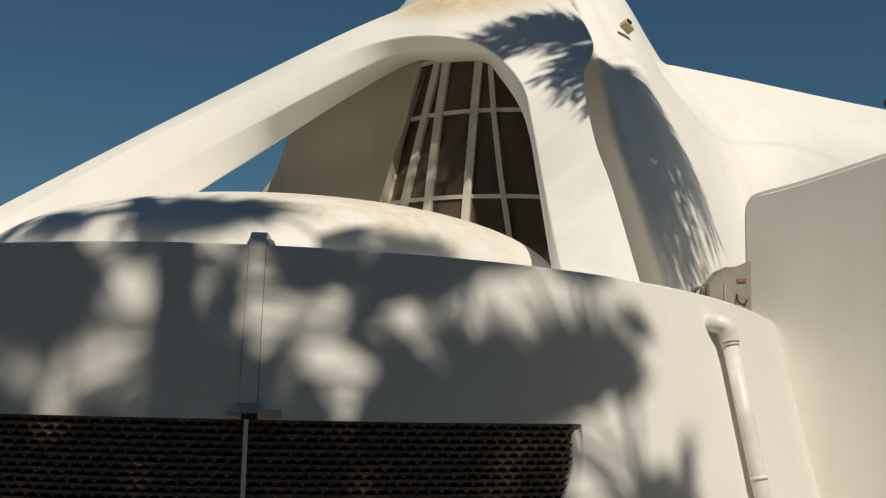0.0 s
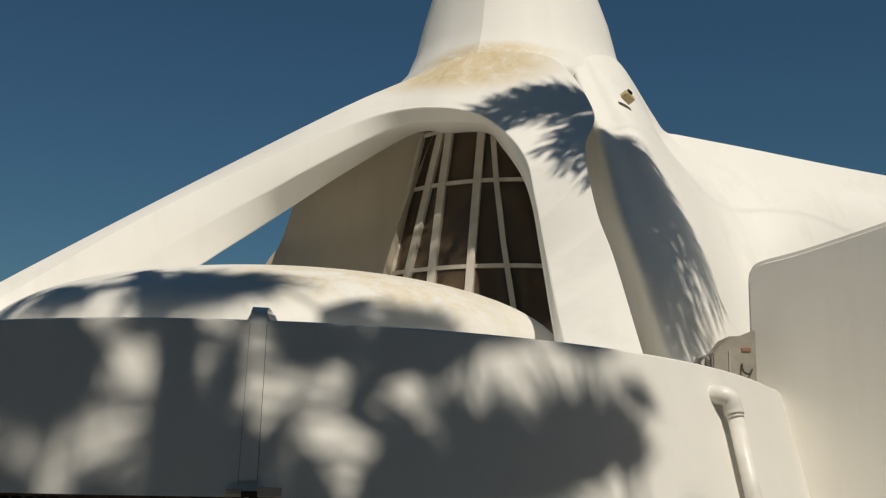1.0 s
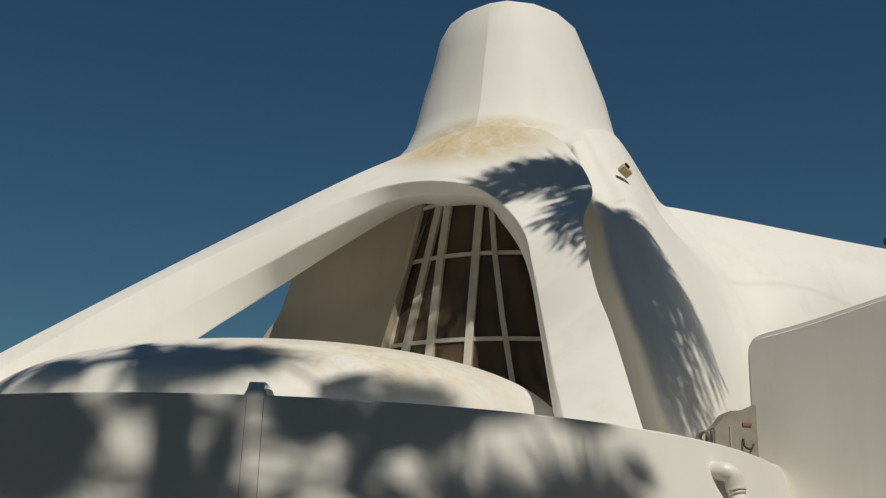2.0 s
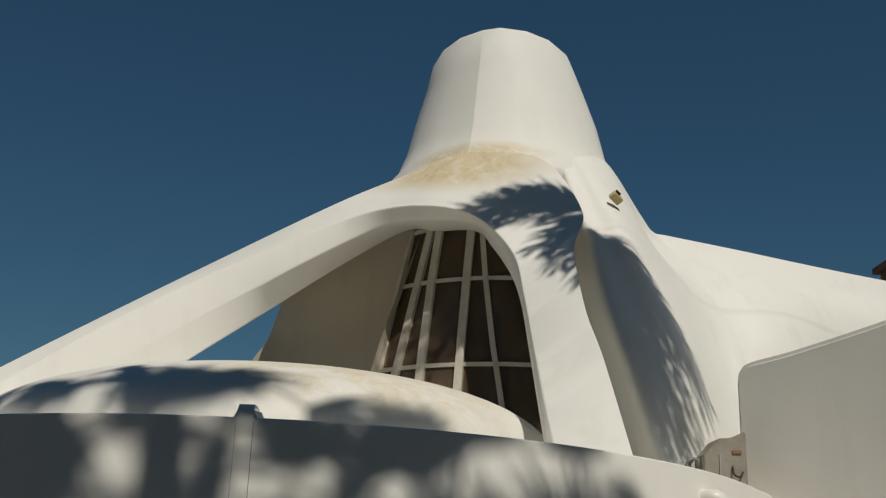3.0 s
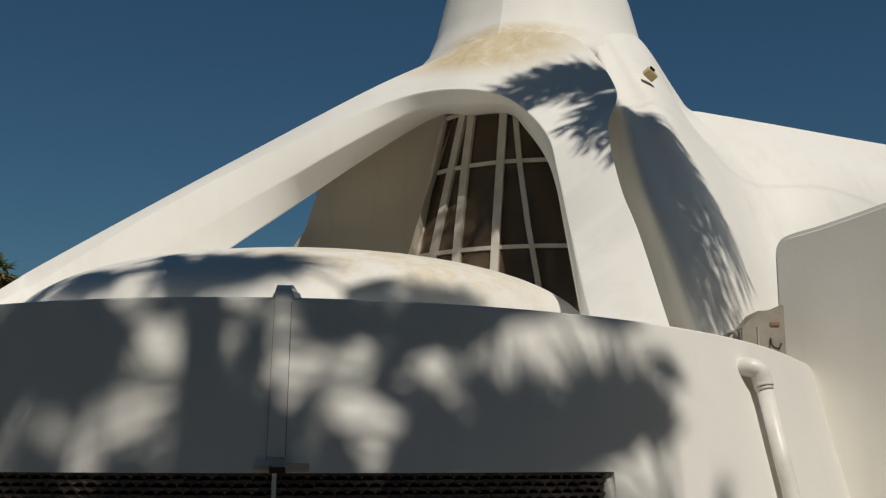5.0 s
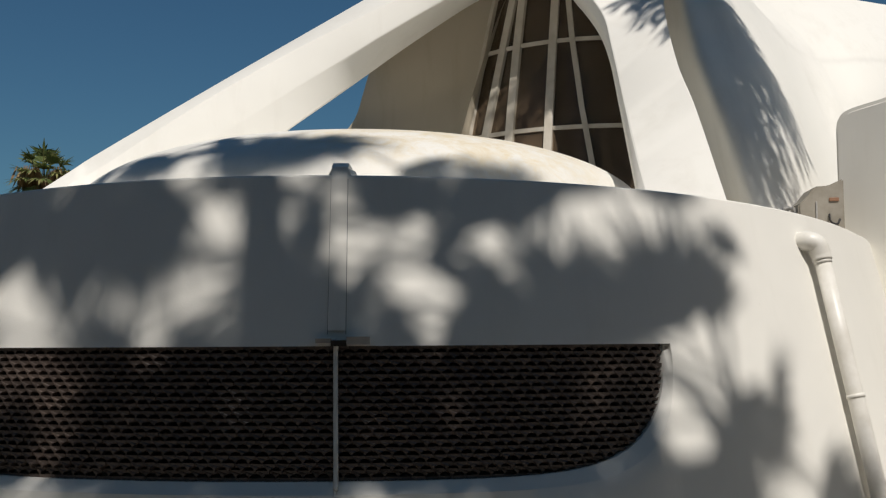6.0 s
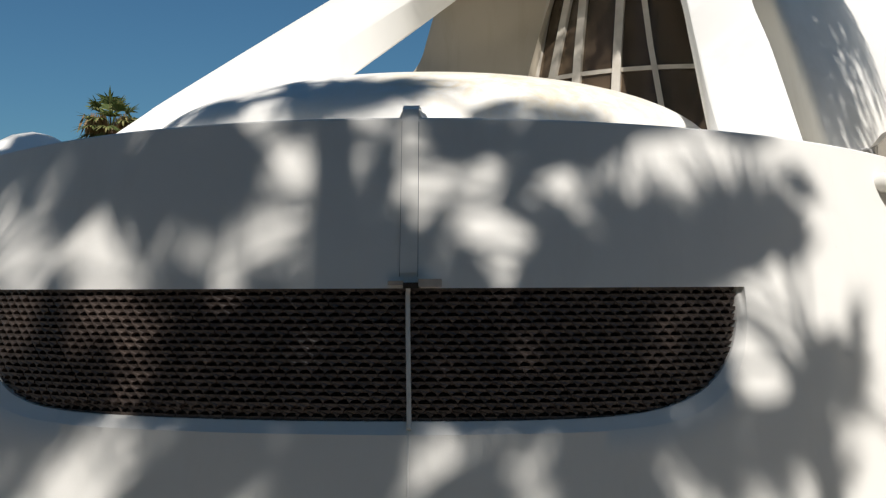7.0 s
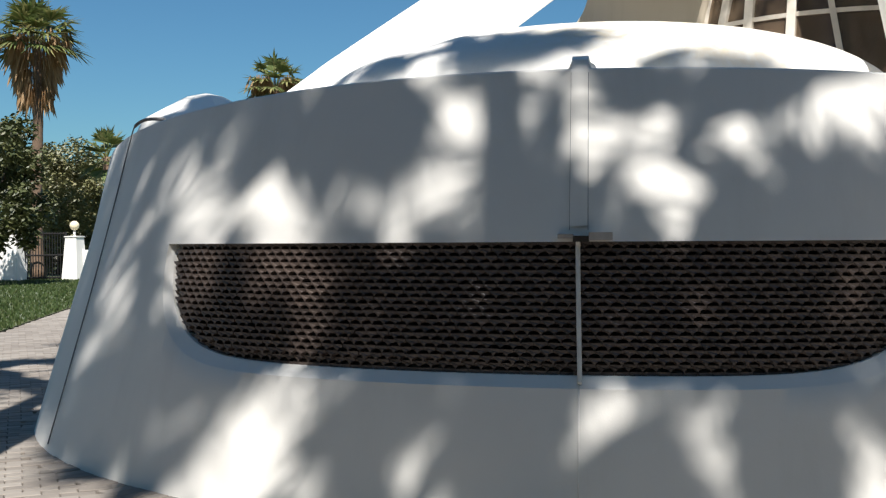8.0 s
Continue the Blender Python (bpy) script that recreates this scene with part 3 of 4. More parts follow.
for side in (-1, 1):
    bm = bmesh.new()
    a = STRIP + side * half
    tri = [on_drum(a, 2.345, -0.01), on_drum(a + side * 0.30, 2.345, -0.01), on_drum(a, 2.395, -0.01)]
    tri2 = [p + Vector((0, 0.25, 0.02)) for p in tri]
    vs = [bm.verts.new(p) for p in tri + tri2]
    for f in ((0, 1, 2), (5, 4, 3), (0, 3, 4, 1), (1, 4, 5, 2), (2, 5, 3, 0)):
        bm.faces.new([vs[i] for i in f])
    bmesh.ops.recalc_face_normals(bm, faces=bm.faces)
    part("fillet", bm, M_WALL, channel)
for side in (-1, 1):
    bm = bmesh.new()
    tube(bm, [on_drum(STRIP + side * (half + 0.02), z, 0.0) for z in (2.33, 1.9, 1.5)], 0.0016, 6)
    part("seam", bm, M_CABLE, channel, "dark open joint")
gutter = anchor("gutter_box", (0, 0, 0), "small open gutter box with a dark outlet above the lattice", "gutter")
for lo, hi, zz, hgt, outw, mt, nm in ((4.75, 5.75, 1.468, 0.022, 0.04, M_GREYBOX, "flange"), (6.75, 8.25, 1.468, 0.040, 0.055, M_GREYBOX, "tray"), (5.75, 6.75, 1.455, 0.03, 0.05, M_DARK, "outlet")):
    bm = bmesh.new()
    grid = []
    for p in columns(lo, hi, 0.5):
        grid.append([on_drum(p, zz - hgt / 2, -0.02), on_drum(p, zz - hgt / 2, outw * 0.7), on_drum(p, zz + hgt / 2, outw), on_drum(p, zz + hgt / 2, -0.02)])
    vs = grid_faces(bm, grid, True)
    bm.faces.new(vs[0])
    bm.faces.new(vs[-1][::-1])
    bmesh.ops.recalc_face_normals(bm, faces=bm.faces)
    part(nm, bm, mt, gutter)
bm = bmesh.new()
pts = [on_drum(5.9, 1.47, 0.02), on_drum(6.05, 1.445, 0.005)] + [on_drum(6.12 + 0.1 * math.sin(3 * z), z, -0.012) for z in (1.40, 1.25, 1.1, 0.95, 0.83)] + [on_drum(6.2, 0.77, -0.01), on_drum(6.2, 0.74, 0.004)]
tube(bm, spline(pts, 40), 0.0125, 10)
thing("conduit", bm, M_PIPE, "thin grey-white conduit hanging down across the lattice", "conduit", smooth=True)
bm = bmesh.new()
tube(bm, [on_drum(6.15, z, 0.0) for z in (0.75, 0.4, 0.0)], 0.005, 6)
thing("wall_cable", bm, M_PIPE, "painted-over cable running down the white wall", "cable", smooth=True)

# ---- rain pipe ----
pipe = anchor("rain_pipe", (0, 0, 0), "white painted rain pipe leaning on the curved wall", "pipe")
bm = bmesh.new()
pts = [on_drum(47.0, 2.07, -0.03), on_drum(47.05, 2.075, 0.05), on_drum(47.5, 2.05, 0.085), on_drum(47.7, 1.99, 0.085), on_drum(47.7, 1.95, 0.085)]
tube(bm, spline(pts, 16), 0.062, 16)
part("elbow", bm, M_PIPE, pipe, "", True)
bm = bmesh.new()
tube(bm, [on_drum(47.7 - 0.35 * (1.96 - z), z, 0.085) for z in (1.96, 1.4, 0.7, 0.0)], 0.052, 16)
part("shaft", bm, M_PIPE, pipe, "", True)
for z in (1.94, 1.11):
    bm = bmesh.new()
    tube(bm, [on_drum(47.7 - 0.35 * (1.96 - z), z + dz, 0.085) for dz in (0.012, -0.012)], 0.056, 16)
    part("collar", bm, M_PIPE, pipe, "", True)

# ---- cable looping over the rim and down the wall ----
bm = bmesh.new()
pts = [on_drum(-37, 2.24, -0.30), on_drum(-39.0, 2.31, -0.08), on_drum(-40.7, 2.28, 0.02), on_drum(-42.2, 2.15, 0.012)] + [on_drum(-42.6 - 1.6 * (1 - z / 2.1), z, 0.008) for z in (1.8, 1.2, 0.6, 0.05)]
tube(bm, spline(pts, 50), [0.012 if k < 16 else 0.0045 for k in range(50)], 8)
thing("roof_cable", bm, M_CABLE, "grey cable looped over the rim and down the wall", "cable", smooth=True)

# ---- air unit in the corner beside the block ----
ac = anchor("air_unit", (2.33, 8.62, 2.30), "off-white air unit, coloured darker for shade, on the roof beside the block", "air unit")
bm = bmesh.new()
prof = [(-0.21, -0.10), (0.14, -0.10), (0.14, 0.40), (0.02, 0.345), (-0.08, 0.34), (-0.16, 0.24), (-0.21, 0.20)]
f = [bm.verts.new((x, -0.12, z)) for x, z in prof]
b = [bm.verts.new((x, 0.2, z)) for x, z in prof]
bm.faces.new(f)
bm.faces.new(b[::-1])
for i in range(len(prof)):
    j = (i + 1) % len(prof)
    bm.faces.new((f[i], b[i], b[j], f[j]))
bmesh.ops.recalc_face_normals(bm, faces=bm.faces)
bmesh.ops.bevel(bm, geom=list(bm.edges), offset=0.012, segments=2, affect="EDGES")
part("casing", bm, M_ACUNIT, ac)
part("vent_slot", box(bmesh.new(), (0.075, 0.02, 0.028), pose(0.06, -0.122, 0.235), 0.004), M_TERRA, ac, "rusty brown slot")
part("side_panel", box(bmesh.new(), (0.012, 0.02, 0.30), pose(-0.075, -0.122, 0.07), 0.003), M_GREYBOX, ac)
bm = bmesh.new()
tube(bm, spline([(0.02, -0.13, 0.12), (0.025, -0.15, 0.06), (0.07, -0.15, 0.04), (0.10, -0.13, 0.08)], 14), 0.008, 8)
part("cable", bm, M_BLACKIRON, ac, "black cable loop", True)
bm = bmesh.new()
for k in range(3):
    ring = [(-0.27 + 0.02 * k + 0.055 * math.cos(a), -0.05 + 0.03 * k, 0.13 + 0.055 * math.sin(a)) for a in (radians(30 * i) for i in range(13))]
    tube(bm, ring, 0.012, 8, False)
part("hose_coil", bm, M_GREYBOX, ac, "coiled grey hose", True)

# ---- floodlight on the tower's flank ----
lamp = anchor("wall_light", (1.70, 10.24, 5.20), "small yellowed wall light fixed to the white flank", "light")
lamp.matrix_basis = look((1.755, 10.115, 5.19), (1.755 - 0.69, 10.115 + 0.52, 5.19 - 0.5))
part("housing", box(bmesh.new(), (0.13, 0.07, 0.085), pose(0, 0, 0, 0, 0, -32), 0.012), M_BEIGE, lamp)
part("lens", box(bmesh.new(), (0.06, 0.03, 0.02), pose(-0.02, 0.02, 0.055, 0, 0, -32), 0.004), M_DARK, lamp, "dark lens")

# ---- faceted vault behind the hall ----
bm = bmesh.new()
lathe(bm, [(1.0, 0.0), (1.0, 2.6), (0.82, 2.98), (0.25, 3.30), (0.0, 3.36)], (-6.82, 12.3), steps=9)
thing("far_vault", bm, M_WALL, "small white faceted vault beyond the hall", "vault", kind="structure")
bm = bmesh.new()
box(bm, (0.5, 0.5, 5.9), pose(6.6, 14.6, 2.86), 0.03)
tower_stack = thing("chimney", bm, M_TERRA, "terracotta chimney behind the wing's ridge", "chimney")
part("cap", box(bmesh.new(), (0.66, 0.66, 0.1), pose(6.6, 14.6, 5.84), 0.02), M_TERRA, tower_stack)

# ---- paving, lawn ----
def in_paving(x, y):
    """Inside the paved court: right of the lawn's edge, outside the hall."""
    (ax, ay), (bx, by) = GROUND_PATH_EDGE
    side = (bx - ax) * (y - ay) - (by - ay) * (x - ax)
    return side < 0 and math.hypot(x - AXIS.x, y - AXIS.y) > wall_r(0) + 0.16 and y < 22


bm = bmesh.new()
outline = [(-11.0, 12.9), (-15.6, 22.2), (-3, 22.2), (12, 22.2), (12, -8), (-14, -8), (-11.0, 4.0)]
vs = [bm.verts.new((x, y, -0.02)) for x, y in outline]
low = [bm.verts.new((x, y, -0.10)) for x, y in outline]
bm.faces.new(vs)
for i in range(len(vs)):
    j = (i + 1) % len(vs)
    bm.faces.new((vs[i], low[i], low[j], vs[j]))
bmesh.ops.recalc_face_normals(bm, faces=bm.faces)
pavement = thing("pavement", bm, M_BEDDING, "court paved with small worn buff bricks round the hall", "pavement", kind="structure")

PAVER = (0.20, 0.10, 0.045)


def paver_mesh():
    lx, ly, h = PAVER[0] / 2 - 0.003, PAVER[1] / 2 - 0.003, PAVER[2]
    bm = bmesh.new()
    c = 0.005
    a = [bm.verts.new((x, y, -h)) for x, y in ((-lx, -ly), (lx, -ly), (lx, ly), (-lx, ly))]
    b = [bm.verts.new((x, y, -c)) for x, y in ((-lx, -ly), (lx, -ly), (lx, ly), (-lx, ly))]
    d = [bm.verts.new((x * (1 - c / lx), y * (1 - c / ly), 0)) for x, y in ((-lx, -ly), (lx, -ly), (lx, ly), (-lx, ly))]
    bm.faces.new(d)
    for i in range(4):
        j = (i + 1) % 4
        bm.faces.new((a[i], a[j], b[j], b[i]))
        bm.faces.new((b[i], b[j], d[j], d[i]))
    return mesh_of(bm, "paver", M_PAVER)


PAVER_ME = paver_mesh()
pv = [v.co.copy() for v in PAVER_ME.vertices]
pf = [tuple(p.vertices) for p in PAVER_ME.polygons]
verts, faces, made = [], [], 0
TURN = 38.0
spin = Matrix.Rotation(radians(TURN), 3, "Z")
spots = []
for r in range(-130, 240):
    for c in range(-120, 90):
        p = spin @ Vector((c * PAVER[0] + (r % 2) * PAVER[0] / 2, r * PAVER[1], 0))
        x, y = p.x - 2.0, p.y + 2.0
        if -15.5 < x < 4 and -4 < y < 21 and in_paving(x, y):
            spots.append((x, y, TURN))
# one soldier course follows the foot of the wall
for k in range(290):
    a = radians(360 * k / 290)
    r = wall_r(0) + 0.10 + 0.0
    spots.append((AXIS.x + r * math.sin(a), AXIS.y - r * math.cos(a), math.degrees(a) + 90))
for x, y, turn in spots:
    m = pose(x, y, random.uniform(-0.003, 0.003), random.uniform(-0.8, 0.8), random.uniform(-0.8, 0.8), turn)
    if made < 300 and -9.0 < x < -4.4 and 5.0 < y < 10.5 and -1.02 < x / y < -0.66:
        ob = new("paver", PAVER_ME)
        ob.parent, ob.matrix_basis = pavement, m
        made += 1
    else:
        base = len(verts)
        verts += [m @ v for v in pv]
        faces += [tuple(i + base for i in f) for f in pf]
me = bpy.data.meshes.new("pavers")
me.from_pydata([tuple(v) for v in verts], [], faces)
me.materials.append(M_PAVER)
rest = new("pavers", me)
rest.parent = pavement
tagged(rest, kind="stuff")

bm = bmesh.new()
(ax, ay), (bx, by) = GROUND_PATH_EDGE
vs = [bm.verts.new((x, y, 0.02)) for x, y in ((ax + 1.0, ay - 2.2), (bx, by), (bx - 1.0, by + 2.5), (-9, 60), (-60, 70), (-70, 20), (-40, 5))]
low = [bm.verts.new((v.co.x, v.co.y, -0.1)) for v in vs]
bm.faces.new(vs)
for i in range(len(vs)):
    j = (i + 1) % len(vs)
    bm.faces.new((vs[i], low[i], low[j], vs[j]))
bmesh.ops.recalc_face_normals(bm, faces=bm.faces)
thing("lawn", bm, M_SOIL, "mown green lawn beyond the paved court", "lawn", kind="structure")
verts, faces = [], []
for k in range(26000):
    d = 16 + 32 * random.random() ** 1.3
    a = radians(random.uniform(32.5, 41.5))
    x, y = -d * math.sin(a), d * math.cos(a)
    if (bx - ax) * (y - ay) - (by - ay) * (x - ax) < 0.15:
        continue
    t = random.uniform(0, 6.28)
    w, h = 0.012 + 0.0006 * d, random.uniform(0.04, 0.09)
    lean = (random.uniform(-0.04, 0.04), random.uniform(-0.04, 0.04))
    base = len(verts)
    verts += [(x - w * math.cos(t), y - w * math.sin(t), 0.015), (x + w * math.cos(t), y + w * math.sin(t), 0.015), (x + lean[0], y + lean[1], 0.02 + h)]
    faces.append((base, base + 1, base + 2))
me = bpy.data.meshes.new("grass")
me.from_pydata(verts, [], faces)
me.materials.append(M_GRASS)
tagged(new("grass", me), "short green blades of the lawn", "grass", kind="stuff")


# ---- plants ----
def add_leaf(verts, faces, p, d, n, length, width, droop=0.0):
    """A narrow folded blade from p along d."""
    side = d.cross(n).normalized() * width
    mid = p + d * (length * 0.5) - Vector((0, 0, droop * 0.25 * length))
    tip = p + d * length - Vector((0, 0, droop * length))
    b = len(verts)
    verts += [tuple(v) for v in (p - side * 0.3, p + side * 0.3, mid + side, mid - side, tip)]
    faces += [(b, b + 1, b + 2, b + 3), (b + 3, b + 2, b + 4)]


def sheet(name, verts, faces, mat, parent):
    me = bpy.data.meshes.new(name)
    me.from_pydata(verts, [], faces)
    me.materials.append(mat)
    ob = new(name, me)
    ob.parent = parent
    return ob


def fan_palm(at, height, label, crown=2.0, fronds=34, blade=0.52, skirt=0.0, radius=0.2, blades=18, seed=1, group="fan palms", width=0.035, lean=(0, 0)):
    rng = random.Random(seed)
    palm = anchor("palm_tree", (at[0], at[1], 0), label, "palm tree", group)
    bm = bmesh.new()
    n = 26
    pts = [(lean[0] * (i / n) ** 2 + 0.12 * math.sin(i * 0.22 + seed), lean[1] * (i / n) ** 2 + 0.1 * math.sin(i * 0.17), height * i / n) for i in range(n + 1)]
    tube(bm, pts, [radius * (1.35 - 0.5 * i / n) * (1 + 0.05 * (i % 2)) + (0.25 * radius if i < 2 else 0) for i in range(n + 1)], 12)
    part("trunk", bm, M_TRUNK, palm, "", True)
    top = Vector(pts[-1])
    verts, faces = [], []
    bm = bmesh.new()
    for k in range(fronds):
        az = k * 2.39996 + rng.uniform(-0.2, 0.2)
        rise = radians(80 - (95 if skirt > 2 else 125) * ((k + 0.5) / fronds) ** 0.85 + rng.uniform(-8, 8))
        out = Vector((math.cos(az) * math.cos(rise), math.sin(az) * math.cos(rise), math.sin(rise)))
        reach = crown * (1 - blade) * rng.uniform(0.85, 1.2)
        hub = top + out * reach - Vector((0, 0, 0.12 * reach * math.cos(rise)))
        tube(bm, [top - Vector((0, 0, 0.1)), top + out * reach * 0.5, hub], [0.035, 0.022, 0.014], 5)
        side = out.cross(Vector((0, 0, 1)))
        side = side.normalized() if side.length > 0.05 else Vector((1, 0, 0))
        up = side.cross(out).normalized()
        span = rng.uniform(1.1, 1.45)
        for j in range(blades):
            a = span * (2 * (j + 0.5) / blades - 1)
            d = (out * math.cos(a) + side * math.sin(a) + up * 0.25 * abs(math.sin(a))).normalized()
            length = crown * blade * (0.75 + 0.25 * math.cos(a)) * rng.uniform(0.85, 1.1)
            add_leaf(verts, faces, hub, d, up, length, width * rng.uniform(0.8, 1.2), rng.uniform(0.10, 0.35) + (0.35 * rng.random() if skirt else 0.0))
    sheet("crown", verts, faces, M_FROND, palm)
    part("leaf_stalks", bm, M_FROND, palm)
    if skirt:
        verts, faces = [], []
        for k in range(900):
            az, u = rng.uniform(0, 6.283), rng.random()
            rr = radius + (1.0 * crown * 0.52) * (1 - 0.75 * u) * rng.uniform(0.3, 1.0)
            p = top + Vector((math.cos(az) * rr, math.sin(az) * rr, 0.5 - skirt * u * 0.8))
            d = Vector((math.cos(az) * 0.25 + rng.uniform(-.2, .2), math.sin(az) * 0.25 + rng.uniform(-.2, .2), -1)).normalized()
            add_leaf(verts, faces, p, d, Vector((-math.sin(az), math.cos(az), 0.2)).normalized(), rng.uniform(0.5, 1.1), 0.055, 0.0)
        tagged(sheet("dead_frond_skirt", verts, faces, M_DRY, palm), "hanging dry brown fronds")
    return palm


def leaf_tree(at, height, spread, label, mat, leaves=5000, seed=1, low=0.25, leaf=0.09):
    rng = random.Random(seed)
    tree = anchor("tree", (at[0], at[1], 0), label, "tree", "garden trees")
    bm = bmesh.new()
    fork = height * 0.35
    tube(bm, [(0, 0, -0.05), (0.05, 0.03, fork * 0.5), (0.0, 0.05, fork)], [0.24, 0.18, 0.14], 10)
    part("trunk", bm, M_BARK, tree, "", True)
    clumps = []
    bm = bmesh.new()
    for k in range(44):
        az = k * 2.4 + rng.uniform(-0.4, 0.4)
        u = rng.random() ** 0.6
        z = height * (low + (0.97 - low) * rng.random())
        w = spread * math.sqrt(max(0.08, 1 - ((z / height - 0.55) / 0.5) ** 2)) * (0.35 + 0.65 * u)
        c = Vector((math.cos(az) * w, math.sin(az) * w, z))
        clumps.append((c, rng.uniform(0.20, 0.36) * spread))
        if k < 12:
            tube(bm, [(0, 0.04, fork * rng.uniform(0.7, 1.0)), tuple(c * 0.5 + Vector((0, 0, fork * 0.45))), tuple(c)], [0.075, 0.045, 0.015], 6)
    part("limbs", bm, M_BARK, tree, "", True)
    verts, faces = [], []
    for k in range(leaves):
        c, r = clumps[rng.randrange(len(clumps))]
        v = Vector((rng.gauss(0, 1), rng.gauss(0, 1), rng.gauss(0, 1))).normalized() * r * rng.random() ** 0.4
        d = Vector((rng.uniform(-1, 1), rng.uniform(-1, 1), rng.uniform(-0.9, 0.5))).normalized()
        add_leaf(verts, faces, c + v, d, d.orthogonal().normalized(), leaf * rng.uniform(1.6, 2.8), leaf * rng.uniform(0.4, 0.7), 0.15)
    sheet("crown", verts, faces, mat, tree)
    return tree


def bearing(degrees, d):
    return (-d * math.sin(radians(degrees)), d * math.cos(radians(degrees)))


fan_palm(bearing(37.1, 46), 9.6, "tall fan palm with a thick skirt of dry brown fronds", 2.2, 40, 0.52, 3.4, 0.19, 18, 3, width=0.06)
fan_palm(bearing(25.1, 52), 8.9, "fan palm showing its crown above the white hall", 1.9, 36, 0.52, 1.2, 0.22, 16, 4, width=0.06)
fan_palm(bearing(33.6, 50), 5.3, "low fan palm among the garden trees", 1.6, 24, 0.52, 0.0, 0.22, 16, 5, width=0.06)
leaf_tree(bearing(39.6, 40), 5.7, 2.0, "dense dark green tree beside the gate", M_LEAF, 20000, 11, 0.25, 0.085)
leaf_tree(bearing(36.0, 54), 6.0, 2.3, "olive green tree behind the white gate pillars", M_LEAF2, 22000, 12, 0.10, 0.085)
leaf_tree(bearing(33.8, 57), 5.9, 2.5, "olive green tree behind the white gate pillars", M_LEAF2, 22000, 13, 0.10, 0.085)
leaf_tree(bearing(38.0, 58), 6.2, 2.8, "dark green tree in the shade behind the gate", M_LEAF, 22000, 14, 0.08, 0.085)
leaf_tree(bearing(30.5, 60), 5.2, 2.6, "olive green tree behind the white gate pillars", M_LEAF2, 8000, 15, 0.12, 0.085)
# the palms of the court whose shade falls on the hall
# across and up: the plane that faces the sun; a palm's head is set by where its shade falls in it, and how far off it is
ACROSS = Vector((math.cos(radians(SUN_AZ)), math.sin(radians(SUN_AZ)), 0))
UPWARD = SUN_DIR.cross(ACROSS)


def frond(seed, crown):
    """One fan leaf of a court palm, from the palm's head: the stalk's line, and for each blade its foot, way, face, length, half width and droop."""
    rng = random.Random(seed)
    az, rise = rng.uniform(0, 2 * math.pi), math.asin(rng.uniform(-0.75, 0.95))
    out = Vector((math.cos(az) * math.cos(rise), math.sin(az) * math.cos(rise), math.sin(rise)))
    reach = crown * rng.uniform(0.25, 1.0)
    hub = out * reach - Vector((0, 0, 0.10 * reach * math.cos(rise)))
    side = out.cross(Vector((0, 0, 1))).normalized()
    up = side.cross(out).normalized()
    tilt, span, size = rng.uniform(-0.6, 0.6), rng.uniform(0.7, 1.6), rng.uniform(0.22, 0.8)
    side, up = side * math.cos(tilt) + up * math.sin(tilt), up * math.cos(tilt) - side * math.sin(tilt)
    blades, n = [], 20
    for j in range(n):
        a = span * (2 * (j + 0.5) / n - 1)
        d = (out * math.cos(a) + side * math.sin(a) + up * 0.15 * abs(math.sin(a))).normalized()
        length = size * (0.72 + 0.28 * math.cos(a)) * rng.uniform(0.82, 1.12)
        blades.append((hub, d, up, length, length * span / n * 0.72, rng.uniform(0.05, 0.25)))
    return [Vector((0, 0, -0.1)), out * reach * 0.5, hub], blades


def court_palm(head, crown, seeds, label):
    """A slender fan palm; each seed grows one leaf."""
    palm = anchor("palm_tree", (head.x, head.y, 0), label, "palm tree", "court palms")
    bm = bmesh.new()
    tube(bm, [(0.0, 0.0, head.z * i / 30) for i in range(31)], [0.10 * (1 + 0.06 * (i % 2)) + (0.08 if i < 2 else 0) for i in range(31)], 12)
    part("trunk", bm, M_TRUNK, palm, "", True)
    top = Vector((0, 0, head.z))
    verts, faces, bm = [], [], bmesh.new()
    for seed in seeds:
        stalk, blades = frond(seed, crown)
        tube(bm, [top + p for p in stalk], [0.022, 0.016, 0.011], 5)
        for p, d, n, length, half_width, droop in blades:
            add_leaf(verts, faces, top + p, d, n, length, half_width, droop)
    sheet("crown", verts, faces, M_FROND, palm)
    part("leaf_stalks", bm, M_FROND, palm)
    return palm


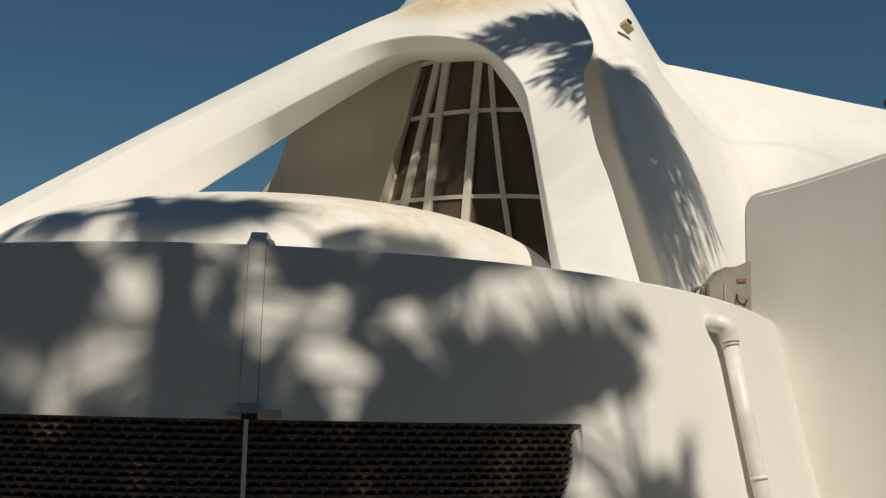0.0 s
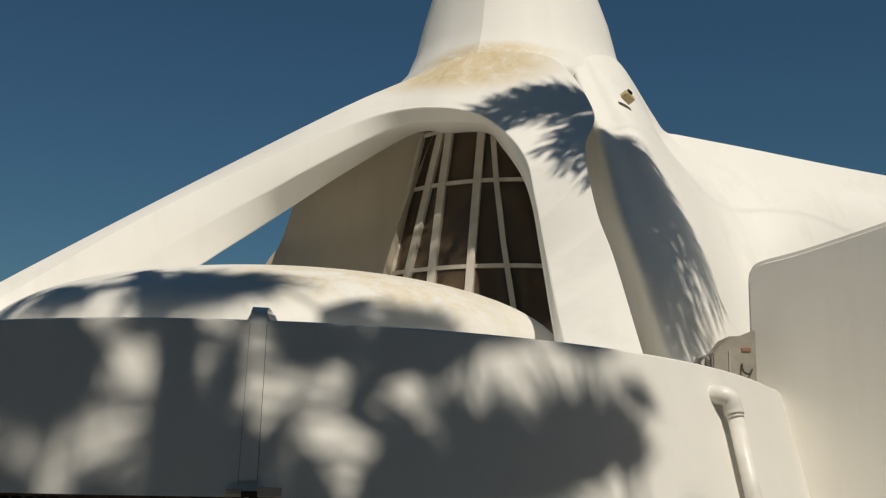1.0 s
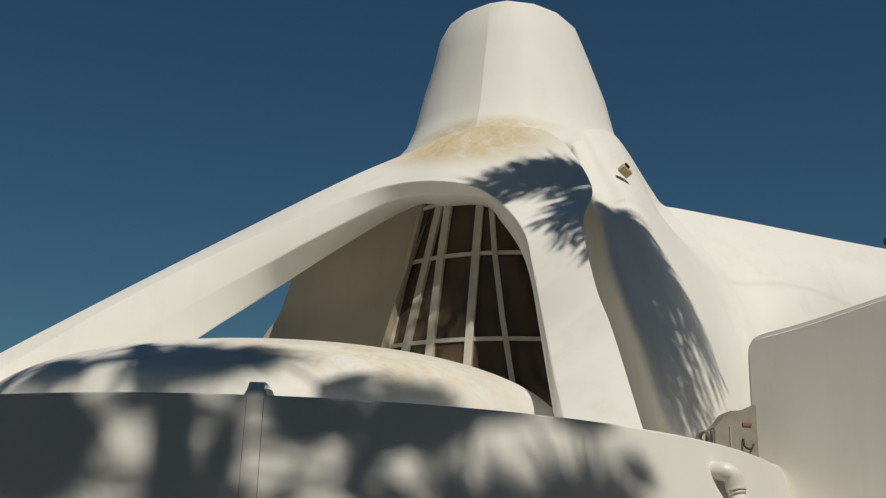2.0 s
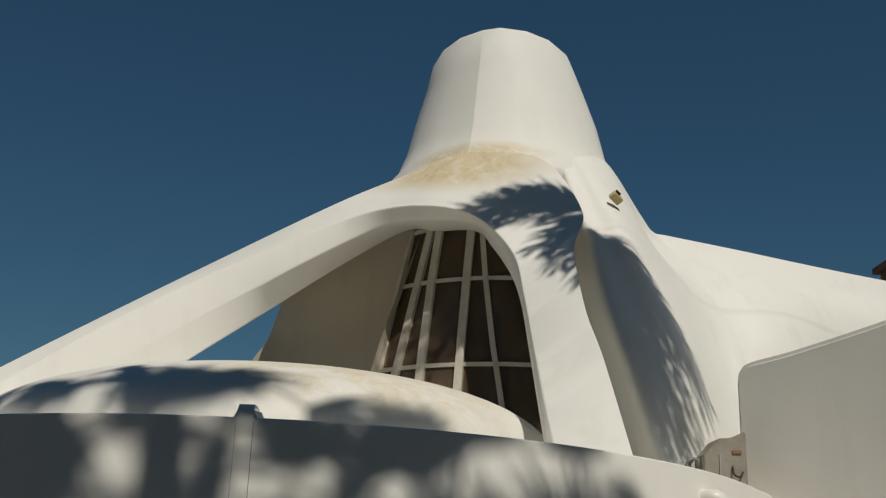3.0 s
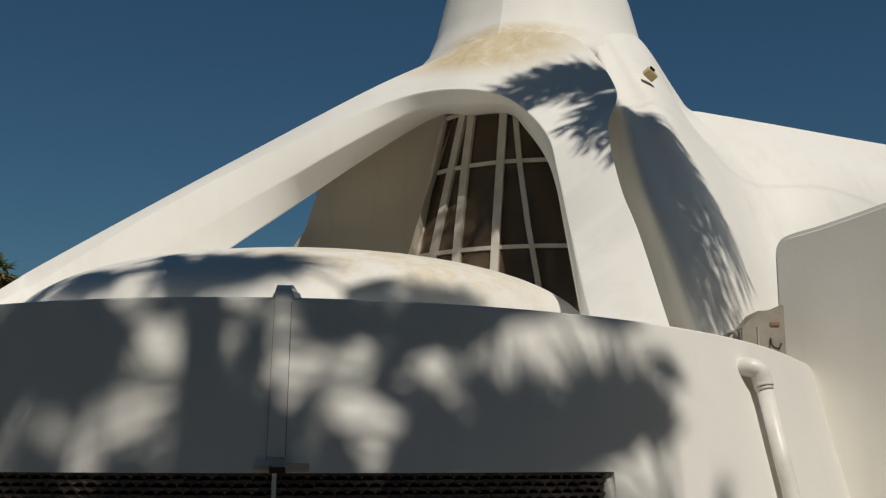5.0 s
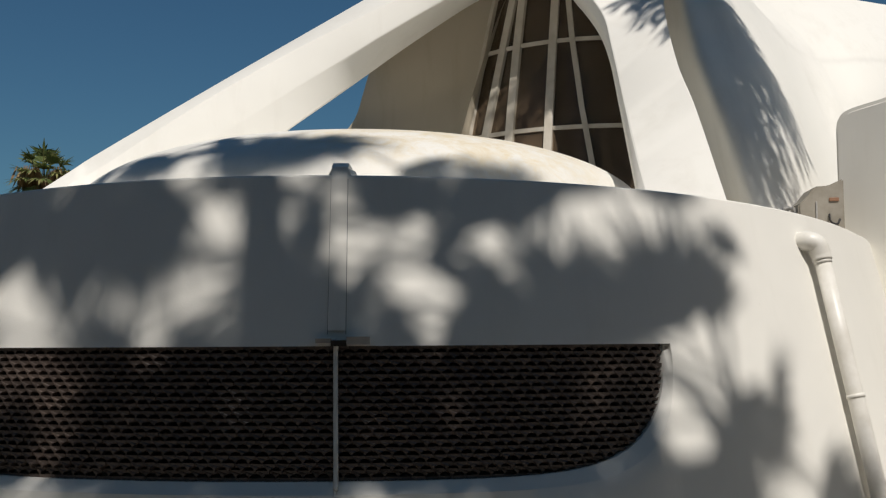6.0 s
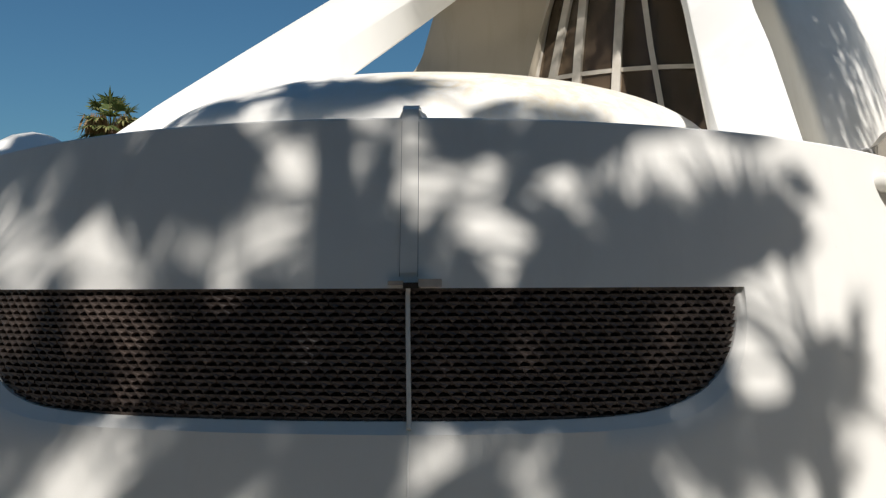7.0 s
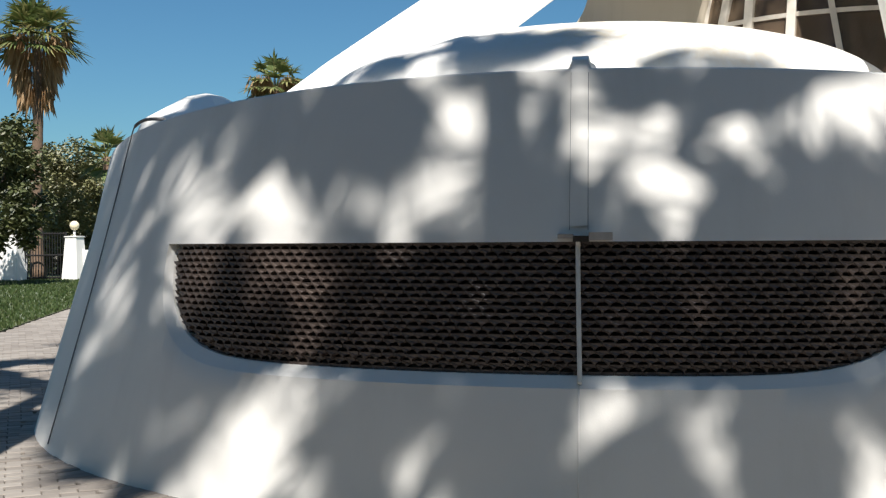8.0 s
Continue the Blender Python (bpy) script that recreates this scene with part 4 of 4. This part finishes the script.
for across, up, off, crown, seeds in (
        (0.86, 5.6, 12, 1.7, (10, 17, 32, 37, 56, 70, 105, 116, 157, 207, 231, 272, 310, 312, 366, 389, 398, 433, 457, 475, 477, 496, 539, 564, 627, 628, 631, 642, 662, 705, 714, 730, 732)),
        (2.24, 5.2, 12, 1.7, (1025, 1029, 1057, 1085, 1104, 1114, 1122, 1137, 1140, 1265, 1294, 1330, 1352, 1404, 1406, 1462, 1537, 1543, 1553, 1633, 1648, 1671, 1675, 1689, 1711)),
        (-1.3, 6.6, 12, 2, (2000, 2028, 2032, 2091, 2124, 2130, 2135, 2144, 2148, 2149, 2153, 2157, 2172, 2188, 2194, 2215, 2234, 2271, 2274, 2283, 2284, 2313, 2357, 2364, 2365, 2392, 2411, 2412, 2424, 2437, 2457, 2474, 2475, 2478, 2496, 2501, 2506, 2519, 2545, 2584, 2655, 2667, 2695, 2703, 2708, 2741)),
        (3.36, 4.8, 12, 1.4, (3003, 3009, 3019, 3115, 3471, 3493, 3496, 3528, 3574, 3633, 3684, 3689, 3692, 3740)),
        (0.8, 7.9, 10.5, 1.7, (4010, 4064, 4254, 4407, 4545, 4618, 4684, 4734)),
        ):
    court_palm(ACROSS * across + UPWARD * up + SUN_DIR * off, crown, seeds, "tall slender fan palm shading the white hall")
# more unseen palms, added to shade the paving and cut its bounce
for x, y, height, fronds, seed in ((-7.6, 11.0, 11.5, 16, 41), (-8.6, 14.6, 16.0, 16, 42), (-6.9, 8.2, 12.0, 16, 43), (-5.0, 1.4, 10.0, 44, 44), (-2.2, 1.5, 10.5, 44, 45),
                                   (0.6, 1.6, 9.5, 44, 46), (3.3, 1.4, 10.0, 44, 47), (5.8, 0.6, 10.5, 44, 51), (-3.6, -2.0, 9.0, 44, 48), (-0.6, -2.2, 9.5, 44, 49), (2.4, -2.1, 9.0, 44, 50), (5.2, -2.4, 9.5, 44, 52)):
    at = Vector((x, y, 0)) + SUN_DIR * (height / SUN_DIR.z)
    fan_palm((at.x, at.y), height, "unseen tall fan palm added to shade the paved court", 1.9, fronds, 0.5, 0.0, 0.13, 16, seed, "court palms", 0.06)
# the garden closes behind the court: unseen trees added to hold back sky light
for k, (x, y, height) in enumerate(((-19, -4, 13.0), (-16, -10, 15.0), (-9.5, -14, 16.5), (-2.5, -15.5, 17.5), (4.5, -15, 17.0), (11, -13, 16.0), (17, -8, 15.0), (19, 0, 13.0))):
    leaf_tree((x, y), height, 4.6, "unseen broad dark green tree added behind the court to block light", M_LEAF, 7500, 60 + k, 0.06, 0.26)


def feather_palm(at, height, fork, fronds, label, seed):
    """A palm with a few long feather fronds; one bare stalk arches out to fork, and each frond goes on over (bend point, tip)."""
    rng = random.Random(seed)
    palm = anchor("palm_tree", (at[0], at[1], 0), label, "palm tree", "court palms")
    bm = bmesh.new()
    tube(bm, [(0.05 * math.sin(i * 0.4), 0.04 * math.sin(i * 0.3), height * i / 20) for i in range(21)], [0.14 + 0.012 * (i % 2) for i in range(21)], 12)
    part("trunk", bm, M_TRUNK, palm, "", True)
    head = Vector((0.05 * math.sin(8.0), 0.04 * math.sin(6.0), height - 0.05))
    verts, faces = [], []
    bm = bmesh.new()
    hub = head + fork
    tube(bm, spline([tuple(head), tuple(head + fork * 0.5 + SUN_DIR * 0.6), tuple(hub)], 12), 0.0025, 5)
    for bend, tip in fronds:
        line = spline([tuple(hub), tuple(hub + bend), tuple(hub + tip)], 40)
        tube(bm, line, [0.018 - 0.0003 * i for i in range(40)], 5)
        for i in range(3, 40):
            d = (line[i] - line[i - 1]).normalized()
            for side in (SUN_DIR.cross(d).normalized(), -SUN_DIR.cross(d).normalized()):
                way = (side * rng.uniform(0.1, 0.7) + d - Vector((0, 0, rng.uniform(0.0, 0.2)))).normalized()
                add_leaf(verts, faces, line[i] + side * rng.uniform(0, 0.04), way, SUN_DIR, rng.uniform(0.22, 0.5) * (1.1 - 0.5 * i / 40), rng.uniform(0.009, 0.019), 0.1)
    sheet("crown", verts, faces, M_FROND, palm)
    part("leaf_stalks", bm, M_FROND, palm)
    return palm


hub = ACROSS * 4.98 + UPWARD * 9.75 + SUN_DIR * 5.0
fork = ACROSS * -4.9
feather_palm((hub.x - fork.x, hub.y - fork.y), hub.z, fork, [(ACROSS * a + UPWARD * b, ACROSS * c + UPWARD * d) for a, b, c, d in (
    (0.12, -0.6, 0.62, -1.45), (0.12, -0.7, 0.45, -1.4), (0.12, -0.8, 0.30, -1.75), (0.10, -1.0, 0.16, -2.1), (0.06, -1.0, 0.08, -2.3), (0.2, -0.6, 0.70, -1.25), (0.25, -0.45, 0.55, -0.95),
    (0.3, -0.7, 0.8, -1.5), (0.25, -0.9, 0.6, -1.7), (0.2, -1.1, 0.4, -2.1), (0.22, -0.8, 0.5, -1.5),
    (-0.02, -0.65, -0.12, -1.5), (-0.08, -1.1, -0.05, -2.25), (0.05, -1.1, 0.1, -2.3), (0.0, -1.3, 0.2, -2.2), (-0.05, -0.5, -0.1, -1.1),
    (-0.15, -1.0, -0.3, -2.2), (-0.2, -1.2, -0.2, -2.4), (-0.1, -1.3, -0.12, -2.4), (-0.12, -0.7, -0.3, -1.7),
    (-0.7, 0.3, -1.5, 0.45), (-0.7, 0.15, -1.5, 0.22), (-0.65, 0.38, -1.4, 0.62),
    (-0.2, -1.4, -0.45, -2.6), (-0.15, -1.4, -0.33, -2.7), (-0.1, -1.5, -0.22, -2.75), (-0.05, -1.5, -0.05, -2.7), (-0.2, -1.0, -0.4, -2.0),
    (-0.4, 0.35, -1.0, 0.45), (-0.4, 0.2, -0.95, 0.26), (-0.3, 0.35, -0.65, 0.52), (-0.35, 0.3, -0.85, 0.55),
    (-0.4, -0.2, -0.74, -0.5), (-0.4, -0.35, -0.76, -0.95), (-0.35, -0.5, -0.72, -1.35), (-0.25, -0.4, -0.6, -1.0), (-0.3, -0.2, -0.6, -0.6))],
    "slender palm with long drooping feather fronds", 31)

# ---- gate at the far side of the lawn ----
def pillar(at, h, label):
    p = anchor("gate_pillar", (at[0], at[1], 0), label, "pillar", "gate pillars")
    bm = bmesh.new()
    lathe(bm, [(0.52, -0.05), (0.50, 0.1), (0.36, h - 0.1), (0.36, h - 0.05), (0.40, h - 0.04), (0.40, h), (0.0, h + 0.02)], steps=4)
    bmesh.ops.rotate(bm, cent=(0, 0, 0), matrix=Matrix.Rotation(radians(45), 3, "Z"), verts=bm.verts)
    part("shaft", bm, M_WALL, p)
    return p


def globe_lamp(at, h, label):
    g = anchor("globe_lamp", (at[0], at[1], h), label, "lamp", "gate lamps")
    bm = bmesh.new()
    tube(bm, [(0, 0, 0), (0, 0, 0.22)], 0.05, 10)
    part("stem", bm, M_WALL, g, "", True)
    bm = bmesh.new()
    bmesh.ops.create_uvsphere(bm, u_segments=20, v_segments=12, radius=0.19, matrix=pose(0, 0, 0.40))
    part("globe", bm, M_GLOBE, g, "cream opal globe", True)
    return g


GATE_A, GATE_B, GATE_C = bearing(38.15, 45), bearing(35.35, 45), bearing(33.2, 45)
pillar(GATE_A, 1.95, "tapered white gate pillar beside the black gate")
pillar(GATE_B, 1.75, "tapered white gate pillar carrying a globe lamp")
globe_lamp(GATE_B, 1.77, "round opal globe lamp on a white pillar")
gate = anchor("metal_gate", (GATE_A[0], GATE_A[1], 0), "black iron bar gate between white pillars", "gate")
span = Vector((GATE_B[0] - GATE_A[0], GATE_B[1] - GATE_A[1], 0))
for z in (0.12, 1.0, 1.85):
    bm = bmesh.new()
    tube(bm, [tuple(span * 0.16 + Vector((0, 0, z))), tuple(span * 0.85 + Vector((0, 0, z)))], 0.035, 6)
    part("rail", bm, M_BLACKIRON, gate)
for k in range(16):
    u = 0.16 + 0.69 * k / 15
    bm = bmesh.new()
    tube(bm, [tuple(span * u + Vector((0, 0, 0.03))), tuple(span * u + Vector((0, 0, 1.92)))], 0.05 if k in (0, 15) else 0.018, 6)
    part("bar", bm, M_BLACKIRON, gate)
for a, b in ((GATE_B, GATE_C), (bearing(43, 45), GATE_A)):
    d = Vector((b[0] - a[0], b[1] - a[1], 0))
    bm = bmesh.new()
    box(bm, (d.length - 0.6, 0.2, 1.2), pose((a[0] + b[0]) / 2, (a[1] + b[1]) / 2, 0.6, 0, 0, math.degrees(math.atan2(d.y, d.x))), 0.02)
    thing("garden_wall", bm, M_WALL, "low white garden wall beside the gate", "wall", kind="structure")
